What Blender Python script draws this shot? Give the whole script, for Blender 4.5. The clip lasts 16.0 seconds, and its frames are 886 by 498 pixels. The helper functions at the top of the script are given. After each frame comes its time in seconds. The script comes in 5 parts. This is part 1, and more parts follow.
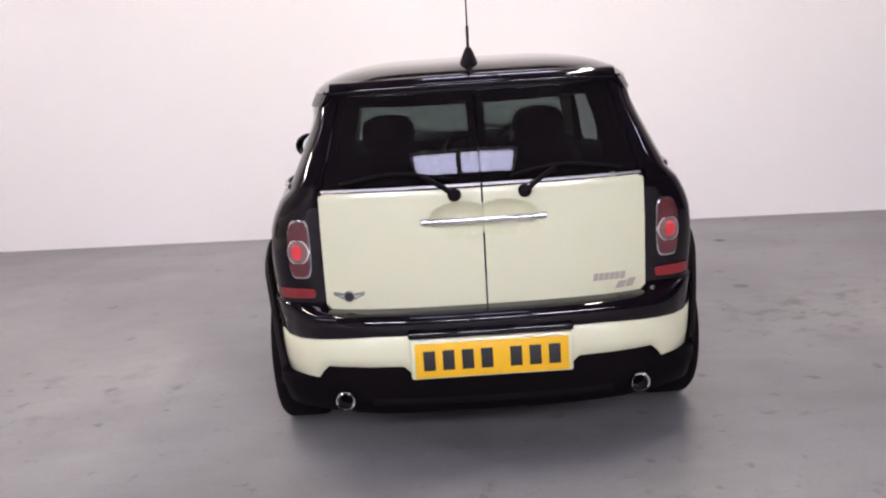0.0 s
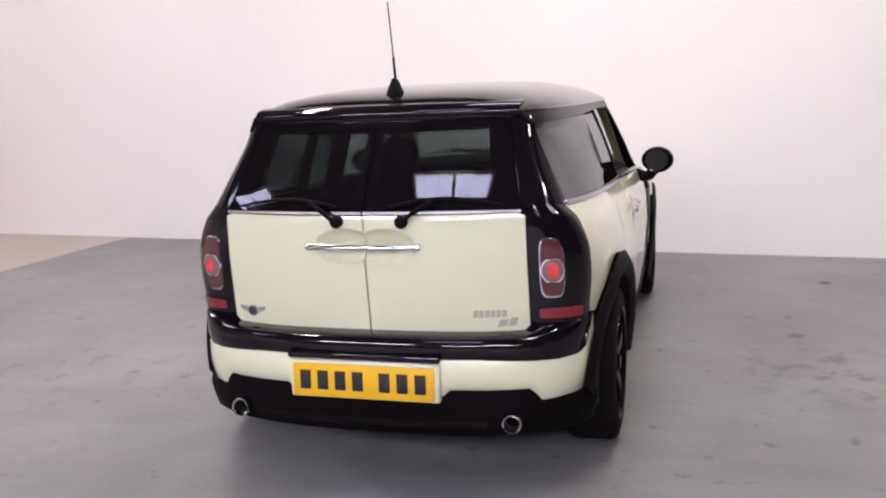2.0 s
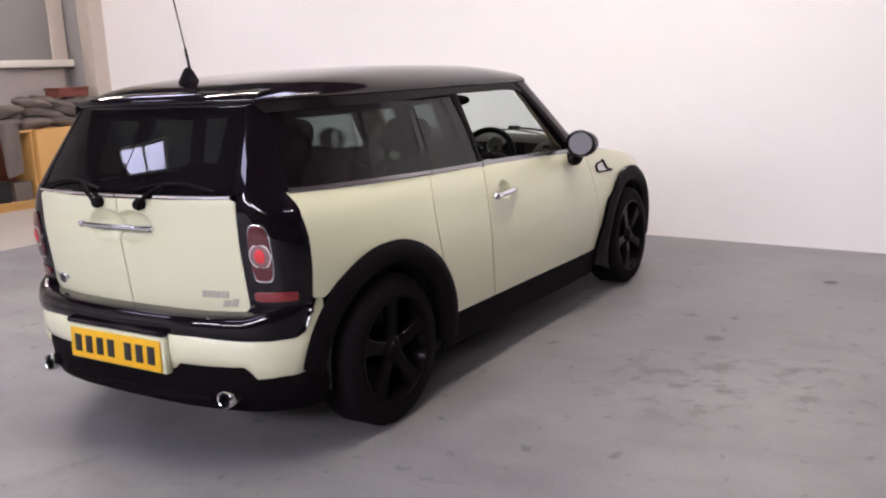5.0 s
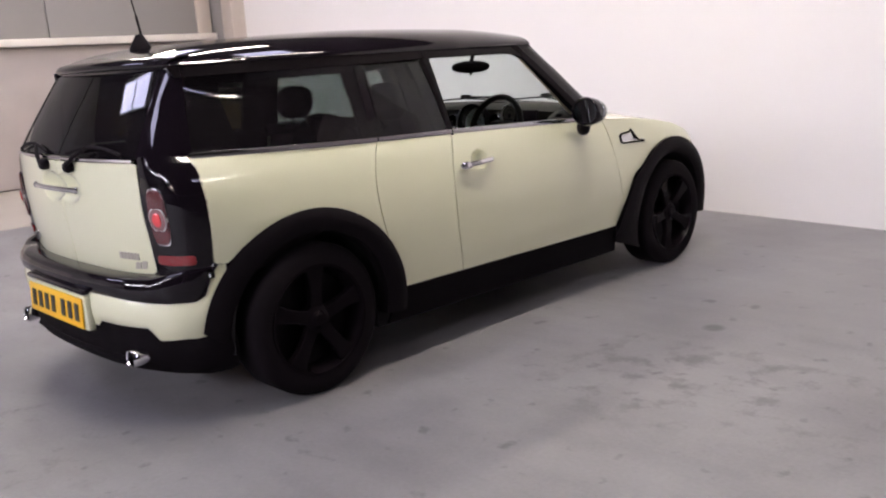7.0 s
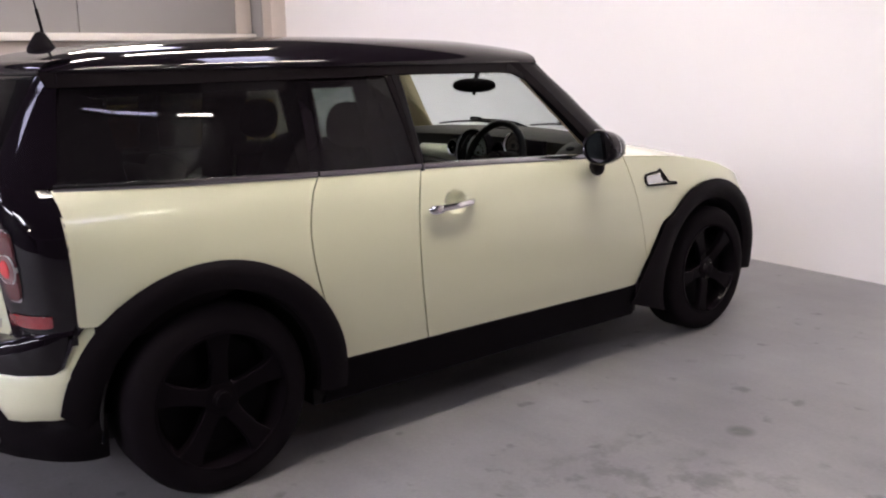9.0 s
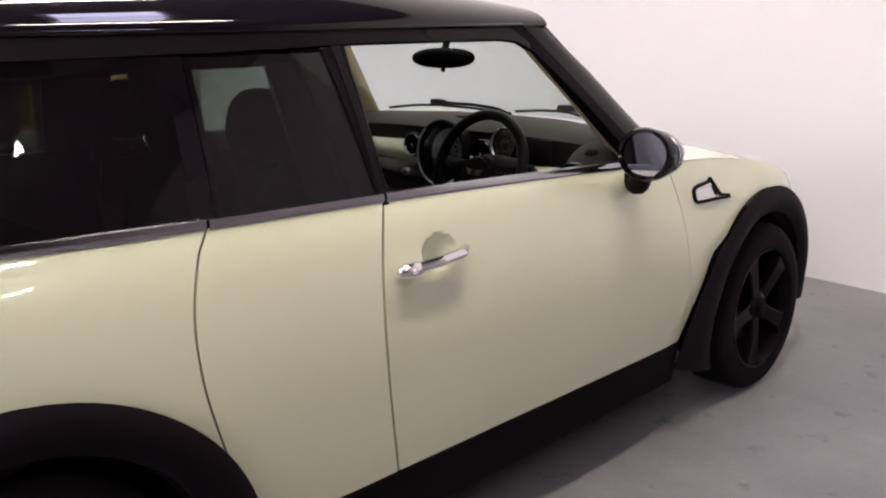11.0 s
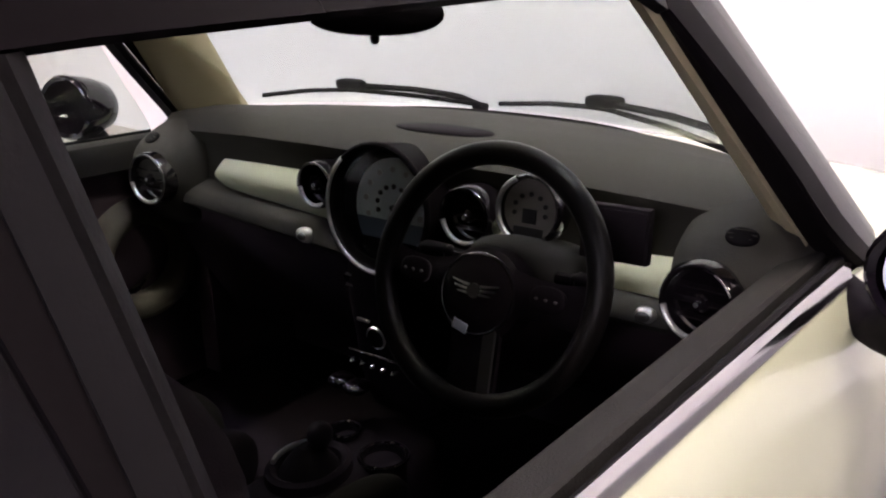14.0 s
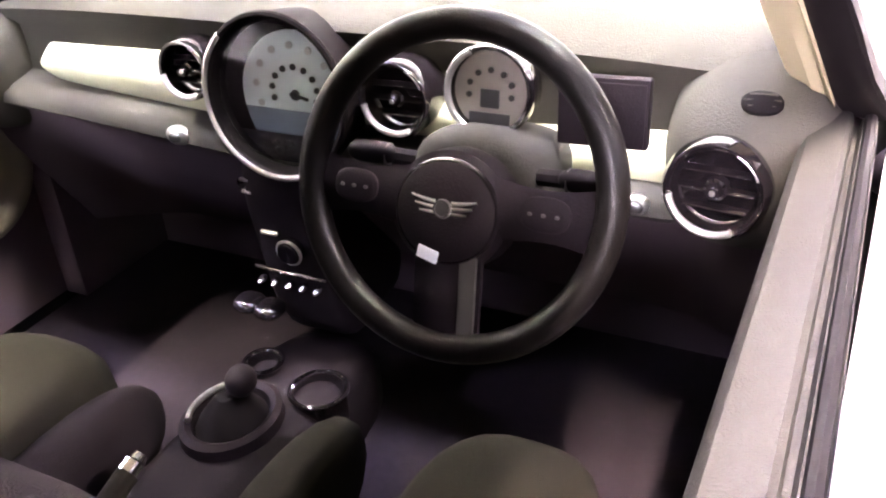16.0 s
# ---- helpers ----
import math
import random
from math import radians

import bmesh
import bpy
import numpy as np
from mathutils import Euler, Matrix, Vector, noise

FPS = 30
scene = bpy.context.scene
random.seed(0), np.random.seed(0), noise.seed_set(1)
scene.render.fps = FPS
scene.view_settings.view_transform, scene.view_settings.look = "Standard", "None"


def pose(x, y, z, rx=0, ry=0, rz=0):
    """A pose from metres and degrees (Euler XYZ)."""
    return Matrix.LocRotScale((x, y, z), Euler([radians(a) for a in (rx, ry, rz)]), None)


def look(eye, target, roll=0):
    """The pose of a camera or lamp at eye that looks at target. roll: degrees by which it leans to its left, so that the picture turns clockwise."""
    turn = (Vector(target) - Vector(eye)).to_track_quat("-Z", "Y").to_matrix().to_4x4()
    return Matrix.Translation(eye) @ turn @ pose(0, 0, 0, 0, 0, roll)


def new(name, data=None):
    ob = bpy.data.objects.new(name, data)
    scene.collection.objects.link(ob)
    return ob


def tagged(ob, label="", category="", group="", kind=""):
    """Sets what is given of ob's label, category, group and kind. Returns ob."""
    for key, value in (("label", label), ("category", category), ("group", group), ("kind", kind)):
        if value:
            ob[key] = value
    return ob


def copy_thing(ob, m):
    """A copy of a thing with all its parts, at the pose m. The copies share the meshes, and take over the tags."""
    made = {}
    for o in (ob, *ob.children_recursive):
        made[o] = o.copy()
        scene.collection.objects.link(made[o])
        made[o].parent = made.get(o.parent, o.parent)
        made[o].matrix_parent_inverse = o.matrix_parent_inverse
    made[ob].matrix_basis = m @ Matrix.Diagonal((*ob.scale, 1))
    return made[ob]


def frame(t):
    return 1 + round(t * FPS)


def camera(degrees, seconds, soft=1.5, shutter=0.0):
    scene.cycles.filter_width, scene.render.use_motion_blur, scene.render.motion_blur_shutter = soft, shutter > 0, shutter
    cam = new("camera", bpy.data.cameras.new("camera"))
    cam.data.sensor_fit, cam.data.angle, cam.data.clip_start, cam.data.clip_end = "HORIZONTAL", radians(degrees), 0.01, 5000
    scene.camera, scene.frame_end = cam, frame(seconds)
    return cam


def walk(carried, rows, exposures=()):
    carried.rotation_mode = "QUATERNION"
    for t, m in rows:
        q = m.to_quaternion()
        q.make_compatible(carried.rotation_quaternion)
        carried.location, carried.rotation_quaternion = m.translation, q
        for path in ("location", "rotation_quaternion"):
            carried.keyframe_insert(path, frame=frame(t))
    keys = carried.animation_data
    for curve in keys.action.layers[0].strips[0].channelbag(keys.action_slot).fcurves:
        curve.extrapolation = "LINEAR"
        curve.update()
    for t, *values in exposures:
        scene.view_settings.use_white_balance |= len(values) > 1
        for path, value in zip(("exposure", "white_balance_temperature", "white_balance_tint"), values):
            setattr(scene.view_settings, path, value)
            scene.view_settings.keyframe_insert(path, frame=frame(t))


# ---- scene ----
cam = camera(52.9, 16.0, soft=2.1)
PATH = [
    (0, (-0.154, -2.92, 1.35), (-0.146, -0.957, 0.966), -3.7),
    (0.5, (0.185, -2.96, 1.338), (0.01, -1.0, 0.979), -1.5),
    (1, (0.477, -2.884, 1.319), (0.183, -0.935, 0.982), -2.7),
    (1.5, (0.762, -2.824, 1.352), (0.373, -0.89, 1.022), -3.2),
    (2, (1.113, -2.807, 1.381), (0.563, -0.916, 1.036), -2.3),
    (2.5, (1.408, -2.695, 1.351), (0.791, -0.828, 0.987), -3.3),
    (3, (1.688, -2.6, 1.365), (0.984, -0.77, 0.973), -3.0),
    (3.5, (2.025, -2.546, 1.374), (1.186, -0.768, 1.003), -2.6),
    (4, (2.28, -2.393, 1.354), (1.407, -0.634, 0.975), -2.7),
    (4.5, (2.538, -2.224, 1.371), (1.583, -0.512, 0.974), -2.2),
    (5, (2.832, -2.096, 1.382), (1.768, -0.449, 0.99), -2.8),
    (5.2, (2.932, -2.01, 1.39), (1.842, -0.386, 0.973), -2.2),
    (6.25, (3.392, -1.672, 1.335), (2.125, -0.19, 0.925), -3.0),
    (7.3, (3.617, -1.211, 1.285), (2.178, 0.108, 0.851), -3.8),
    (7.5, (3.631, -1.161, 1.299), (2.181, 0.146, 0.867), -3.9),
    (8, (3.568, -0.948, 1.299), (2.087, 0.331, 0.884), -2.6),
    (8.5, (3.441, -0.721, 1.311), (1.968, 0.56, 0.879), -2.1),
    (9, (3.264, -0.483, 1.305), (1.753, 0.764, 0.901), -1.2),
    (9.2, (3.17, -0.417, 1.307), (1.674, 0.844, 0.893), -0.4),
    (11.5, (1.959, 0.47, 1.313), (0.587, 1.838, 0.816), -1.2),
    (12, (1.727, 0.694, 1.327), (0.365, 2.066, 0.813), -0.4),
    (12.5, (1.484, 0.878, 1.332), (0.191, 2.306, 0.795), -1.0),
    (13, (1.286, 1.019, 1.321), (0.062, 2.495, 0.753), -2.1),
    (13.5, (1.118, 1.207, 1.326), (-0.104, 2.677, 0.74), -2.5),
    (14, (0.999, 1.309, 1.313), (-0.161, 2.803, 0.662), -1.8),
    (14.5, (0.851, 1.379, 1.304), (-0.137, 2.956, 0.57), -2.5),
    (15, (0.762, 1.442, 1.303), (-0.104, 2.997, 0.391), -4.1),
    (15.5, (0.737, 1.481, 1.301), (-0.099, 3.002, 0.308), -4.2),
    (16, (0.729, 1.481, 1.302), (-0.066, 3.012, 0.289), -4.1),
]
walk(cam, [(t, look(eye, target, roll)) for t, eye, target, roll in PATH],
     exposures=[(0.0, -0.04, 6450, 9), (11.0, -0.04, 6450, 9), (12.0, -0.06, 6450, 9), (13.0, 0.28, 6450, 10), (14.0, 0.45, 6450, 12), (14.5, 1.02, 6400, 14), (15.0, 2.75, 6450, 18), (15.5, 3.75, 6700, 19), (16.0, 4.0, 6700, 19)])

# ---- world: a closed hall, so the sky gives nothing ----
world = bpy.data.worlds.new("world")
scene.world = world
world.use_nodes = True
world.node_tree.nodes["Background"].inputs["Color"].default_value = (0.05, 0.05, 0.055, 1)
world.node_tree.nodes["Background"].inputs["Strength"].default_value = 0.2
ROOFLIGHT, BATTEN = 25.0, 181.0
CEILING = 4.6


# ---- materials ----
def nodes_of(name):
    m = bpy.data.materials.new(name)
    m.use_nodes = True
    return m, m.node_tree.nodes, m.node_tree.links, m.node_tree.nodes["Principled BSDF"]


def plain(name, color, rough=0.5, metal=0.0, coat=0.0, spec=0.5, vary=0.06, scale=6.0, bump=0.0, bscale=200.0, rvary=0.08):
    """A surface with colour and gloss that vary softly at two scales, and a fine relief."""
    m, n, l, b = nodes_of(name)
    b.inputs["Roughness"].default_value = rough
    b.inputs["Metallic"].default_value = metal
    b.inputs["Coat Weight"].default_value = coat
    b.inputs["Coat Roughness"].default_value = 0.04
    b.inputs["Specular IOR Level"].default_value = spec
    co = n.new("ShaderNodeTexCoord")
    big = n.new("ShaderNodeTexNoise")
    big.inputs["Scale"].default_value = scale
    big.inputs["Detail"].default_value = 6
    l.new(co.outputs["Object"], big.inputs["Vector"])
    mix = n.new("ShaderNodeMix")
    mix.data_type = "RGBA"
    dark = [max(0.0, c * (1 - vary)) for c in color]
    lite = [min(1.0, c * (1 + vary)) for c in color]
    mix.inputs["A"].default_value = (*dark, 1)
    mix.inputs["B"].default_value = (*lite, 1)
    l.new(big.outputs["Fac"], mix.inputs["Factor"])
    l.new(mix.outputs["Result"], b.inputs["Base Color"])
    rr = n.new("ShaderNodeMapRange")
    rr.inputs["To Min"].default_value = max(0.0, rough - rvary * rough)
    rr.inputs["To Max"].default_value = min(1.0, rough + rvary * rough)
    l.new(big.outputs["Fac"], rr.inputs["Value"])
    l.new(rr.outputs["Result"], b.inputs["Roughness"])
    if bump:
        fine = n.new("ShaderNodeTexNoise")
        fine.inputs["Scale"].default_value = bscale
        fine.inputs["Detail"].default_value = 3
        l.new(co.outputs["Object"], fine.inputs["Vector"])
        bp = n.new("ShaderNodeBump")
        bp.inputs["Strength"].default_value = bump
        bp.inputs["Distance"].default_value = 0.002
        l.new(fine.outputs["Fac"], bp.inputs["Height"])
        l.new(bp.outputs["Normal"], b.inputs["Normal"])
    return m


def glass(name, tint, rough=0.0, dust=0.007):
    """A pane: it lets tinted light straight through and mirrors by Fresnel; dust is the share of painted haze."""
    m = bpy.data.materials.new(name)
    m.use_nodes = True
    n, l = m.node_tree.nodes, m.node_tree.links
    n.clear()
    out = n.new("ShaderNodeOutputMaterial")
    tr = n.new("ShaderNodeBsdfTransparent")
    tr.inputs["Color"].default_value = (*tint, 1)
    gl = n.new("ShaderNodeBsdfGlossy")
    gl.inputs["Roughness"].default_value = rough
    lw = n.new("ShaderNodeLayerWeight")
    lw.inputs["Blend"].default_value = 0.5
    pw = n.new("ShaderNodeMath")
    pw.operation = "POWER"
    pw.inputs[1].default_value = 5
    l.new(lw.outputs["Facing"], pw.inputs[0])
    ma = n.new("ShaderNodeMath")
    ma.operation = "MULTIPLY_ADD"
    ma.inputs[1].default_value, ma.inputs[2].default_value = 0.92, 0.045
    l.new(pw.outputs["Value"], ma.inputs[0])
    mx = n.new("ShaderNodeMixShader")
    l.new(ma.outputs["Value"], mx.inputs["Fac"])
    # faint purplish haze painted into every pane, lifting the blacks behind it
    df, dm = n.new("ShaderNodeBsdfDiffuse"), n.new("ShaderNodeMixShader")
    df.inputs["Color"].default_value = (0.80, 0.62, 0.76, 1)
    dm.inputs["Fac"].default_value = dust
    l.new(tr.outputs["BSDF"], dm.inputs[1])
    l.new(df.outputs["BSDF"], dm.inputs[2])
    l.new(dm.outputs["Shader"], mx.inputs[1])
    l.new(gl.outputs["BSDF"], mx.inputs[2])
    l.new(mx.outputs["Shader"], out.inputs["Surface"])
    return m


def glow(name, color, strength):
    m = bpy.data.materials.new(name)
    m.use_nodes = True
    n, l = m.node_tree.nodes, m.node_tree.links
    n.clear()
    out = n.new("ShaderNodeOutputMaterial")
    em = n.new("ShaderNodeEmission")
    em.inputs["Color"].default_value = (*color, 1)
    em.inputs["Strength"].default_value = strength
    l.new(em.outputs["Emission"], out.inputs["Surface"])
    return m


def concrete():
    """Grey painted concrete: cloudy patches, scuffs, dark specks and worn gloss."""
    m, n, l, b = nodes_of("painted_concrete")
    co = n.new("ShaderNodeTexCoord")

    def noise_tex(scale, detail=6, rough=0.6):
        t = n.new("ShaderNodeTexNoise")
        t.inputs["Scale"].default_value = scale
        t.inputs["Detail"].default_value = detail
        t.inputs["Roughness"].default_value = rough
        l.new(co.outputs["Object"], t.inputs["Vector"])
        return t

    def ramp(src, lo, hi, c0, c1):
        r = n.new("ShaderNodeValToRGB")
        r.color_ramp.elements[0].position, r.color_ramp.elements[1].position = lo, hi
        r.color_ramp.elements[0].color, r.color_ramp.elements[1].color = (*c0, 1), (*c1, 1)
        l.new(src, r.inputs["Fac"])
        return r.outputs["Color"]

    def mult(a, c, f=1.0):
        x = n.new("ShaderNodeMix")
        x.data_type, x.blend_type = "RGBA", "MULTIPLY"
        x.inputs["Factor"].default_value = f
        l.new(a, x.inputs["A"])
        l.new(c, x.inputs["B"])
        return x.outputs["Result"]

    cloud, mid, fine, speck = noise_tex(0.55), noise_tex(3.2), noise_tex(60, 4), noise_tex(9, 3, 0.5)
    base = ramp(cloud.outputs["Fac"], 0.3, 0.7, (0.203, 0.197, 0.205), (0.273, 0.266, 0.268))
    base = mult(base, ramp(mid.outputs["Fac"], 0.28, 0.6, (0.82, 0.82, 0.83), (1, 1, 1)))
    base = mult(base, ramp(speck.outputs["Fac"], 0.27, 0.36, (0.5, 0.5, 0.52), (1, 1, 1)), 0.8)
    base = mult(base, ramp(fine.outputs["Fac"], 0.3, 0.7, (0.9, 0.9, 0.9), (1, 1, 1)))
    base = mult(base, ramp(noise_tex(1.5, 3, 0.45).outputs["Fac"], 0.38, 0.58, (0.86, 0.85, 0.86), (1.0, 1.0, 1.0)))
    # pale streaks drawn out along the floor
    st, sm = noise_tex(5.0, 4, 0.6), n.new("ShaderNodeMapping")
    sm.inputs["Scale"].default_value, sm.inputs["Rotation"].default_value = (0.35, 1.6, 1), (0, 0, 0.5)
    l.new(co.outputs["Object"], sm.inputs["Vector"])
    l.new(sm.outputs["Vector"], st.inputs["Vector"])
    base = mult(base, ramp(st.outputs["Fac"], 0.35, 0.68, (0.97, 0.97, 0.975), (1.05, 1.045, 1.04)))
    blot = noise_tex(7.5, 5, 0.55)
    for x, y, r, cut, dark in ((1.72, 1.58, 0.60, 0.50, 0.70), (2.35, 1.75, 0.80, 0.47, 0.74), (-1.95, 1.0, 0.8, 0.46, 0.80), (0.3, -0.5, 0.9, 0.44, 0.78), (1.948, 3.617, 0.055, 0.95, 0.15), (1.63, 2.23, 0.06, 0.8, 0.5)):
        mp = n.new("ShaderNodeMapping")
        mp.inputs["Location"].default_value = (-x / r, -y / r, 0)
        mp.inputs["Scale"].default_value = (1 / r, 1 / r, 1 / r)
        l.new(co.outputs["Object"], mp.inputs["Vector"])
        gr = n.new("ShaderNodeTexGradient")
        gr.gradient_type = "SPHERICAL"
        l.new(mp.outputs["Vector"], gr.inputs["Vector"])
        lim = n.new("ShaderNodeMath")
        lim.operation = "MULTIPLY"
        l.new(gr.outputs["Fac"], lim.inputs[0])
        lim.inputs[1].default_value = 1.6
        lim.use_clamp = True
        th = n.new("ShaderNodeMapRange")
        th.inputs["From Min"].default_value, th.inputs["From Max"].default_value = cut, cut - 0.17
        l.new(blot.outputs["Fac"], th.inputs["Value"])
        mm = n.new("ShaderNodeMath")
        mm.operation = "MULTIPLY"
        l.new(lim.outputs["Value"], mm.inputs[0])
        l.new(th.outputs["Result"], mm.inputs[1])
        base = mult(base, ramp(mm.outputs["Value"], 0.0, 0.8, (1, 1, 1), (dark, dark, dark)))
    l.new(base, b.inputs["Base Color"])
    rr = n.new("ShaderNodeMapRange")
    rr.inputs["To Min"].default_value, rr.inputs["To Max"].default_value = 0.38, 0.62
    l.new(mid.outputs["Fac"], rr.inputs["Value"])
    l.new(rr.outputs["Result"], b.inputs["Roughness"])
    bp = n.new("ShaderNodeBump")
    bp.inputs["Strength"].default_value, bp.inputs["Distance"].default_value = 0.25, 0.003
    l.new(fine.outputs["Fac"], bp.inputs["Height"])
    l.new(bp.outputs["Normal"], b.inputs["Normal"])
    return m


M_CREAM = plain("cream_paint", (0.752, 0.752, 0.530), 0.35, coat=1.0, vary=0.012, scale=3)
M_BLACK = plain("gloss_black_paint", (0.0062, 0.0042, 0.0066), 0.06, coat=0.0, spec=0.38, vary=0.1, scale=4)
M_CLAD = plain("grained_black_plastic", (0.0066, 0.0047, 0.0062), 0.6, spec=0.07, vary=0.15, scale=8, bump=0.3, bscale=700)
M_SILL = plain("black_sill_plastic", (0.0045, 0.0032, 0.0043), 0.6, spec=0.05, vary=0.15, scale=8, bump=0.3, bscale=700)
M_RUBBER = plain("tyre_rubber", (0.0078, 0.0058, 0.0074), 0.8, spec=0.07, vary=0.2, scale=14, bump=0.3, bscale=300)
M_RIM = plain("black_alloy", (0.0062, 0.0046, 0.0060), 0.16, spec=0.03, coat=0.0, vary=0.1)
M_CHROME = plain("chrome", (0.82, 0.82, 0.83), 0.09, metal=1.0, vary=0.02)
# chrome darkened in colour for the dim hall it mirrors
M_BELT = plain("dark_reflection_chrome", (0.46, 0.445, 0.455), 0.16, metal=1.0, vary=0.08, scale=5)
M_SATIN = plain("satin_chrome", (0.80, 0.79, 0.78), 0.28, metal=1.0, vary=0.03)
M_DARK = plain("dark_void", (0.0075, 0.0060, 0.0074), 0.8, vary=0.2)
M_DASH = plain("dash_plastic", (0.042, 0.0378, 0.0318), 0.66, spec=0.18, vary=0.08, scale=5, bump=0.5, bscale=500)
M_DOORTOP = plain("door_top_plastic", (0.0200, 0.0176, 0.0166), 0.68, spec=0.2, vary=0.10, scale=7, bump=0.5, bscale=450)
# raised well above black, standing in for haze over the dim footwell
M_TRIMD = plain("lifted_interior_black", (0.096, 0.068, 0.084), 0.7, spec=0.1, vary=0.15, scale=9, bump=0.3, bscale=400)
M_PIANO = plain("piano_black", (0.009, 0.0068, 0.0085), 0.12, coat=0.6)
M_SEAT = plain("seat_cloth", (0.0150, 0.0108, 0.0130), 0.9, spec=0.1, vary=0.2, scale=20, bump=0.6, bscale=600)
M_SEATP = plain("seat_side_cloth", (0.0145, 0.0126, 0.0098), 0.9, spec=0.1, vary=0.15, scale=20, bump=0.6, bscale=600)
M_HEAD = plain("roof_lining_cloth", (0.70, 0.63, 0.48), 0.9, vary=0.04, scale=20, bump=0.3, bscale=500)
M_TUNNEL = plain("tunnel_black", (0.0108, 0.0076, 0.0097), 0.6, spec=0.06, vary=0.15, scale=9, bump=0.3, bscale=400)
M_BEIGE = plain("headliner_beige", (0.49, 0.415, 0.265), 0.85, vary=0.05, scale=20, bump=0.3, bscale=500)
M_RING = plain("door_ring_padding", (0.15, 0.132, 0.105), 0.8, spec=0.1, vary=0.1, scale=20, bump=0.3, bscale=500)
M_SILVER = plain("satin_silver_ring", (0.80, 0.79, 0.77), 0.36, metal=1.0, vary=0.04)
M_CARPET = plain("carpet", (0.027, 0.0190, 0.0240), 0.95, spec=0.1, vary=0.3, scale=60, bump=0.8, bscale=900)
M_TINT = glass("tinted_glass", (0.41, 0.45, 0.44))
M_TINTR = glass("dark_tinted_glass", (0.33, 0.365, 0.36))
M_CLEAR = glass("clear_glass", (0.90, 0.95, 0.93))
M_MIRROR = plain("mirror_glass", (0.85, 0.86, 0.88), 0.02, metal=1.0, vary=0.0)
def ribbed(name, color):
    """A moulded lamp lens with fine upright ribs."""
    m = plain(name, color, 0.14, coat=0.7, vary=0.2, scale=30)
    n, l = m.node_tree.nodes, m.node_tree.links
    co, wv, bp = n.new("ShaderNodeTexCoord"), n.new("ShaderNodeTexWave"), n.new("ShaderNodeBump")
    wv.inputs["Scale"].default_value, wv.inputs["Distortion"].default_value = 55, 0.6
    bp.inputs["Strength"].default_value, bp.inputs["Distance"].default_value = 0.6, 0.002
    l.new(co.outputs["Object"], wv.inputs["Vector"])
    l.new(wv.outputs["Fac"], bp.inputs["Height"])
    l.new(bp.outputs["Normal"], n["Principled BSDF"].inputs["Normal"])
    return m


M_RED = ribbed("red_lens", (0.105, 0.022, 0.026))
M_LETTER = plain("lettering_grey", (0.46, 0.43, 0.36), 0.35, metal=0.3, vary=0.1, scale=60)
M_REDDK = plain("dark_red_lens", (0.21, 0.008, 0.012), 0.12, coat=0.8, vary=0.15, scale=40)
M_REDHOT = ribbed("bright_red_lens", (0.80, 0.055, 0.065))
M_PINK = ribbed("clear_pink_lens", (0.27, 0.145, 0.145))
M_PLATE = plain("yellow_plate", (0.83, 0.47, 0.012), 0.35, vary=0.03)
M_INK = plain("black_ink", (0.012, 0.011, 0.012), 0.5)
M_GREYBADGE = plain("badge_grey", (0.30, 0.30, 0.29), 0.3, metal=0.7)
M_DIALW = plain("dial_white", (0.86, 0.90, 0.95), 0.4, vary=0.03)
M_DIALB = plain("dial_blue_grey", (0.135, 0.155, 0.22), 0.35)
M_PILLAR = plain("matt_black_paint", (0.0060, 0.0044, 0.0052), 0.62, spec=0.05, vary=0.1, scale=8)
# lighter than the dash top, to lift the shade below it
M_LOWER = plain("lifted_lower_dash_plastic", (0.064, 0.046, 0.056), 0.65, spec=0.1, vary=0.12, scale=6, bump=0.4, bscale=450)
M_CONSOLE = plain("console_black", (0.0140, 0.0099, 0.0124), 0.6, spec=0.06, vary=0.15, scale=9, bump=0.3, bscale=400)
M_REVFACE = plain("rev_face_silver", (0.17, 0.155, 0.14), 0.45, vary=0.08, scale=90)
M_MARK = plain("pale_print", (0.56, 0.55, 0.56), 0.4)
M_SCREENP = plain("satin_black_paint", (0.0060, 0.0044, 0.0054), 0.25, spec=0.10, vary=0.1, scale=8)
M_RUBGREY = plain("seal_rubber", (0.0085, 0.0072, 0.0083), 0.6, spec=0.08, bump=0.2)
M_AMBER = plain("side_lamp", (0.78, 0.77, 0.76), 0.22, metal=0.55, coat=0.7, vary=0.1, scale=60)
M_WALL = plain("white_painted_wall", (0.83, 0.805, 0.80), 0.75, vary=0.02, scale=0.7, bump=0.2, bscale=120)
M_FAR = plain("unlit_hall_wall", (0.024, 0.0215, 0.023), 0.8, vary=0.15, scale=1.5)
M_DIMWALL = plain("grey_reflection_wall", (0.36, 0.32, 0.34), 0.7, vary=0.10, scale=1.5)
M_WALLG = plain("grey_panel", (0.27, 0.255, 0.25), 0.6, vary=0.05, scale=1.5)
M_LEDGE = plain("ledge_paint", (0.72, 0.68, 0.62), 0.6, vary=0.06)
M_BOARD = plain("beige_grey_board", (0.44, 0.395, 0.37), 0.7, vary=0.12, scale=2.5, bump=0.2, bscale=60)
M_POST = plain("post_paint", (0.50, 0.44, 0.39), 0.6, vary=0.08)
M_WOOD = plain("orange_ply", (0.52, 0.30, 0.10), 0.5, vary=0.10, scale=3)
M_ROLL = plain("grey_dust_cloth", (0.125, 0.102, 0.092), 0.9, vary=0.2, scale=8, bump=0.4)
M_BROWN = plain("brown_card", (0.16, 0.045, 0.03), 0.7, vary=0.2)
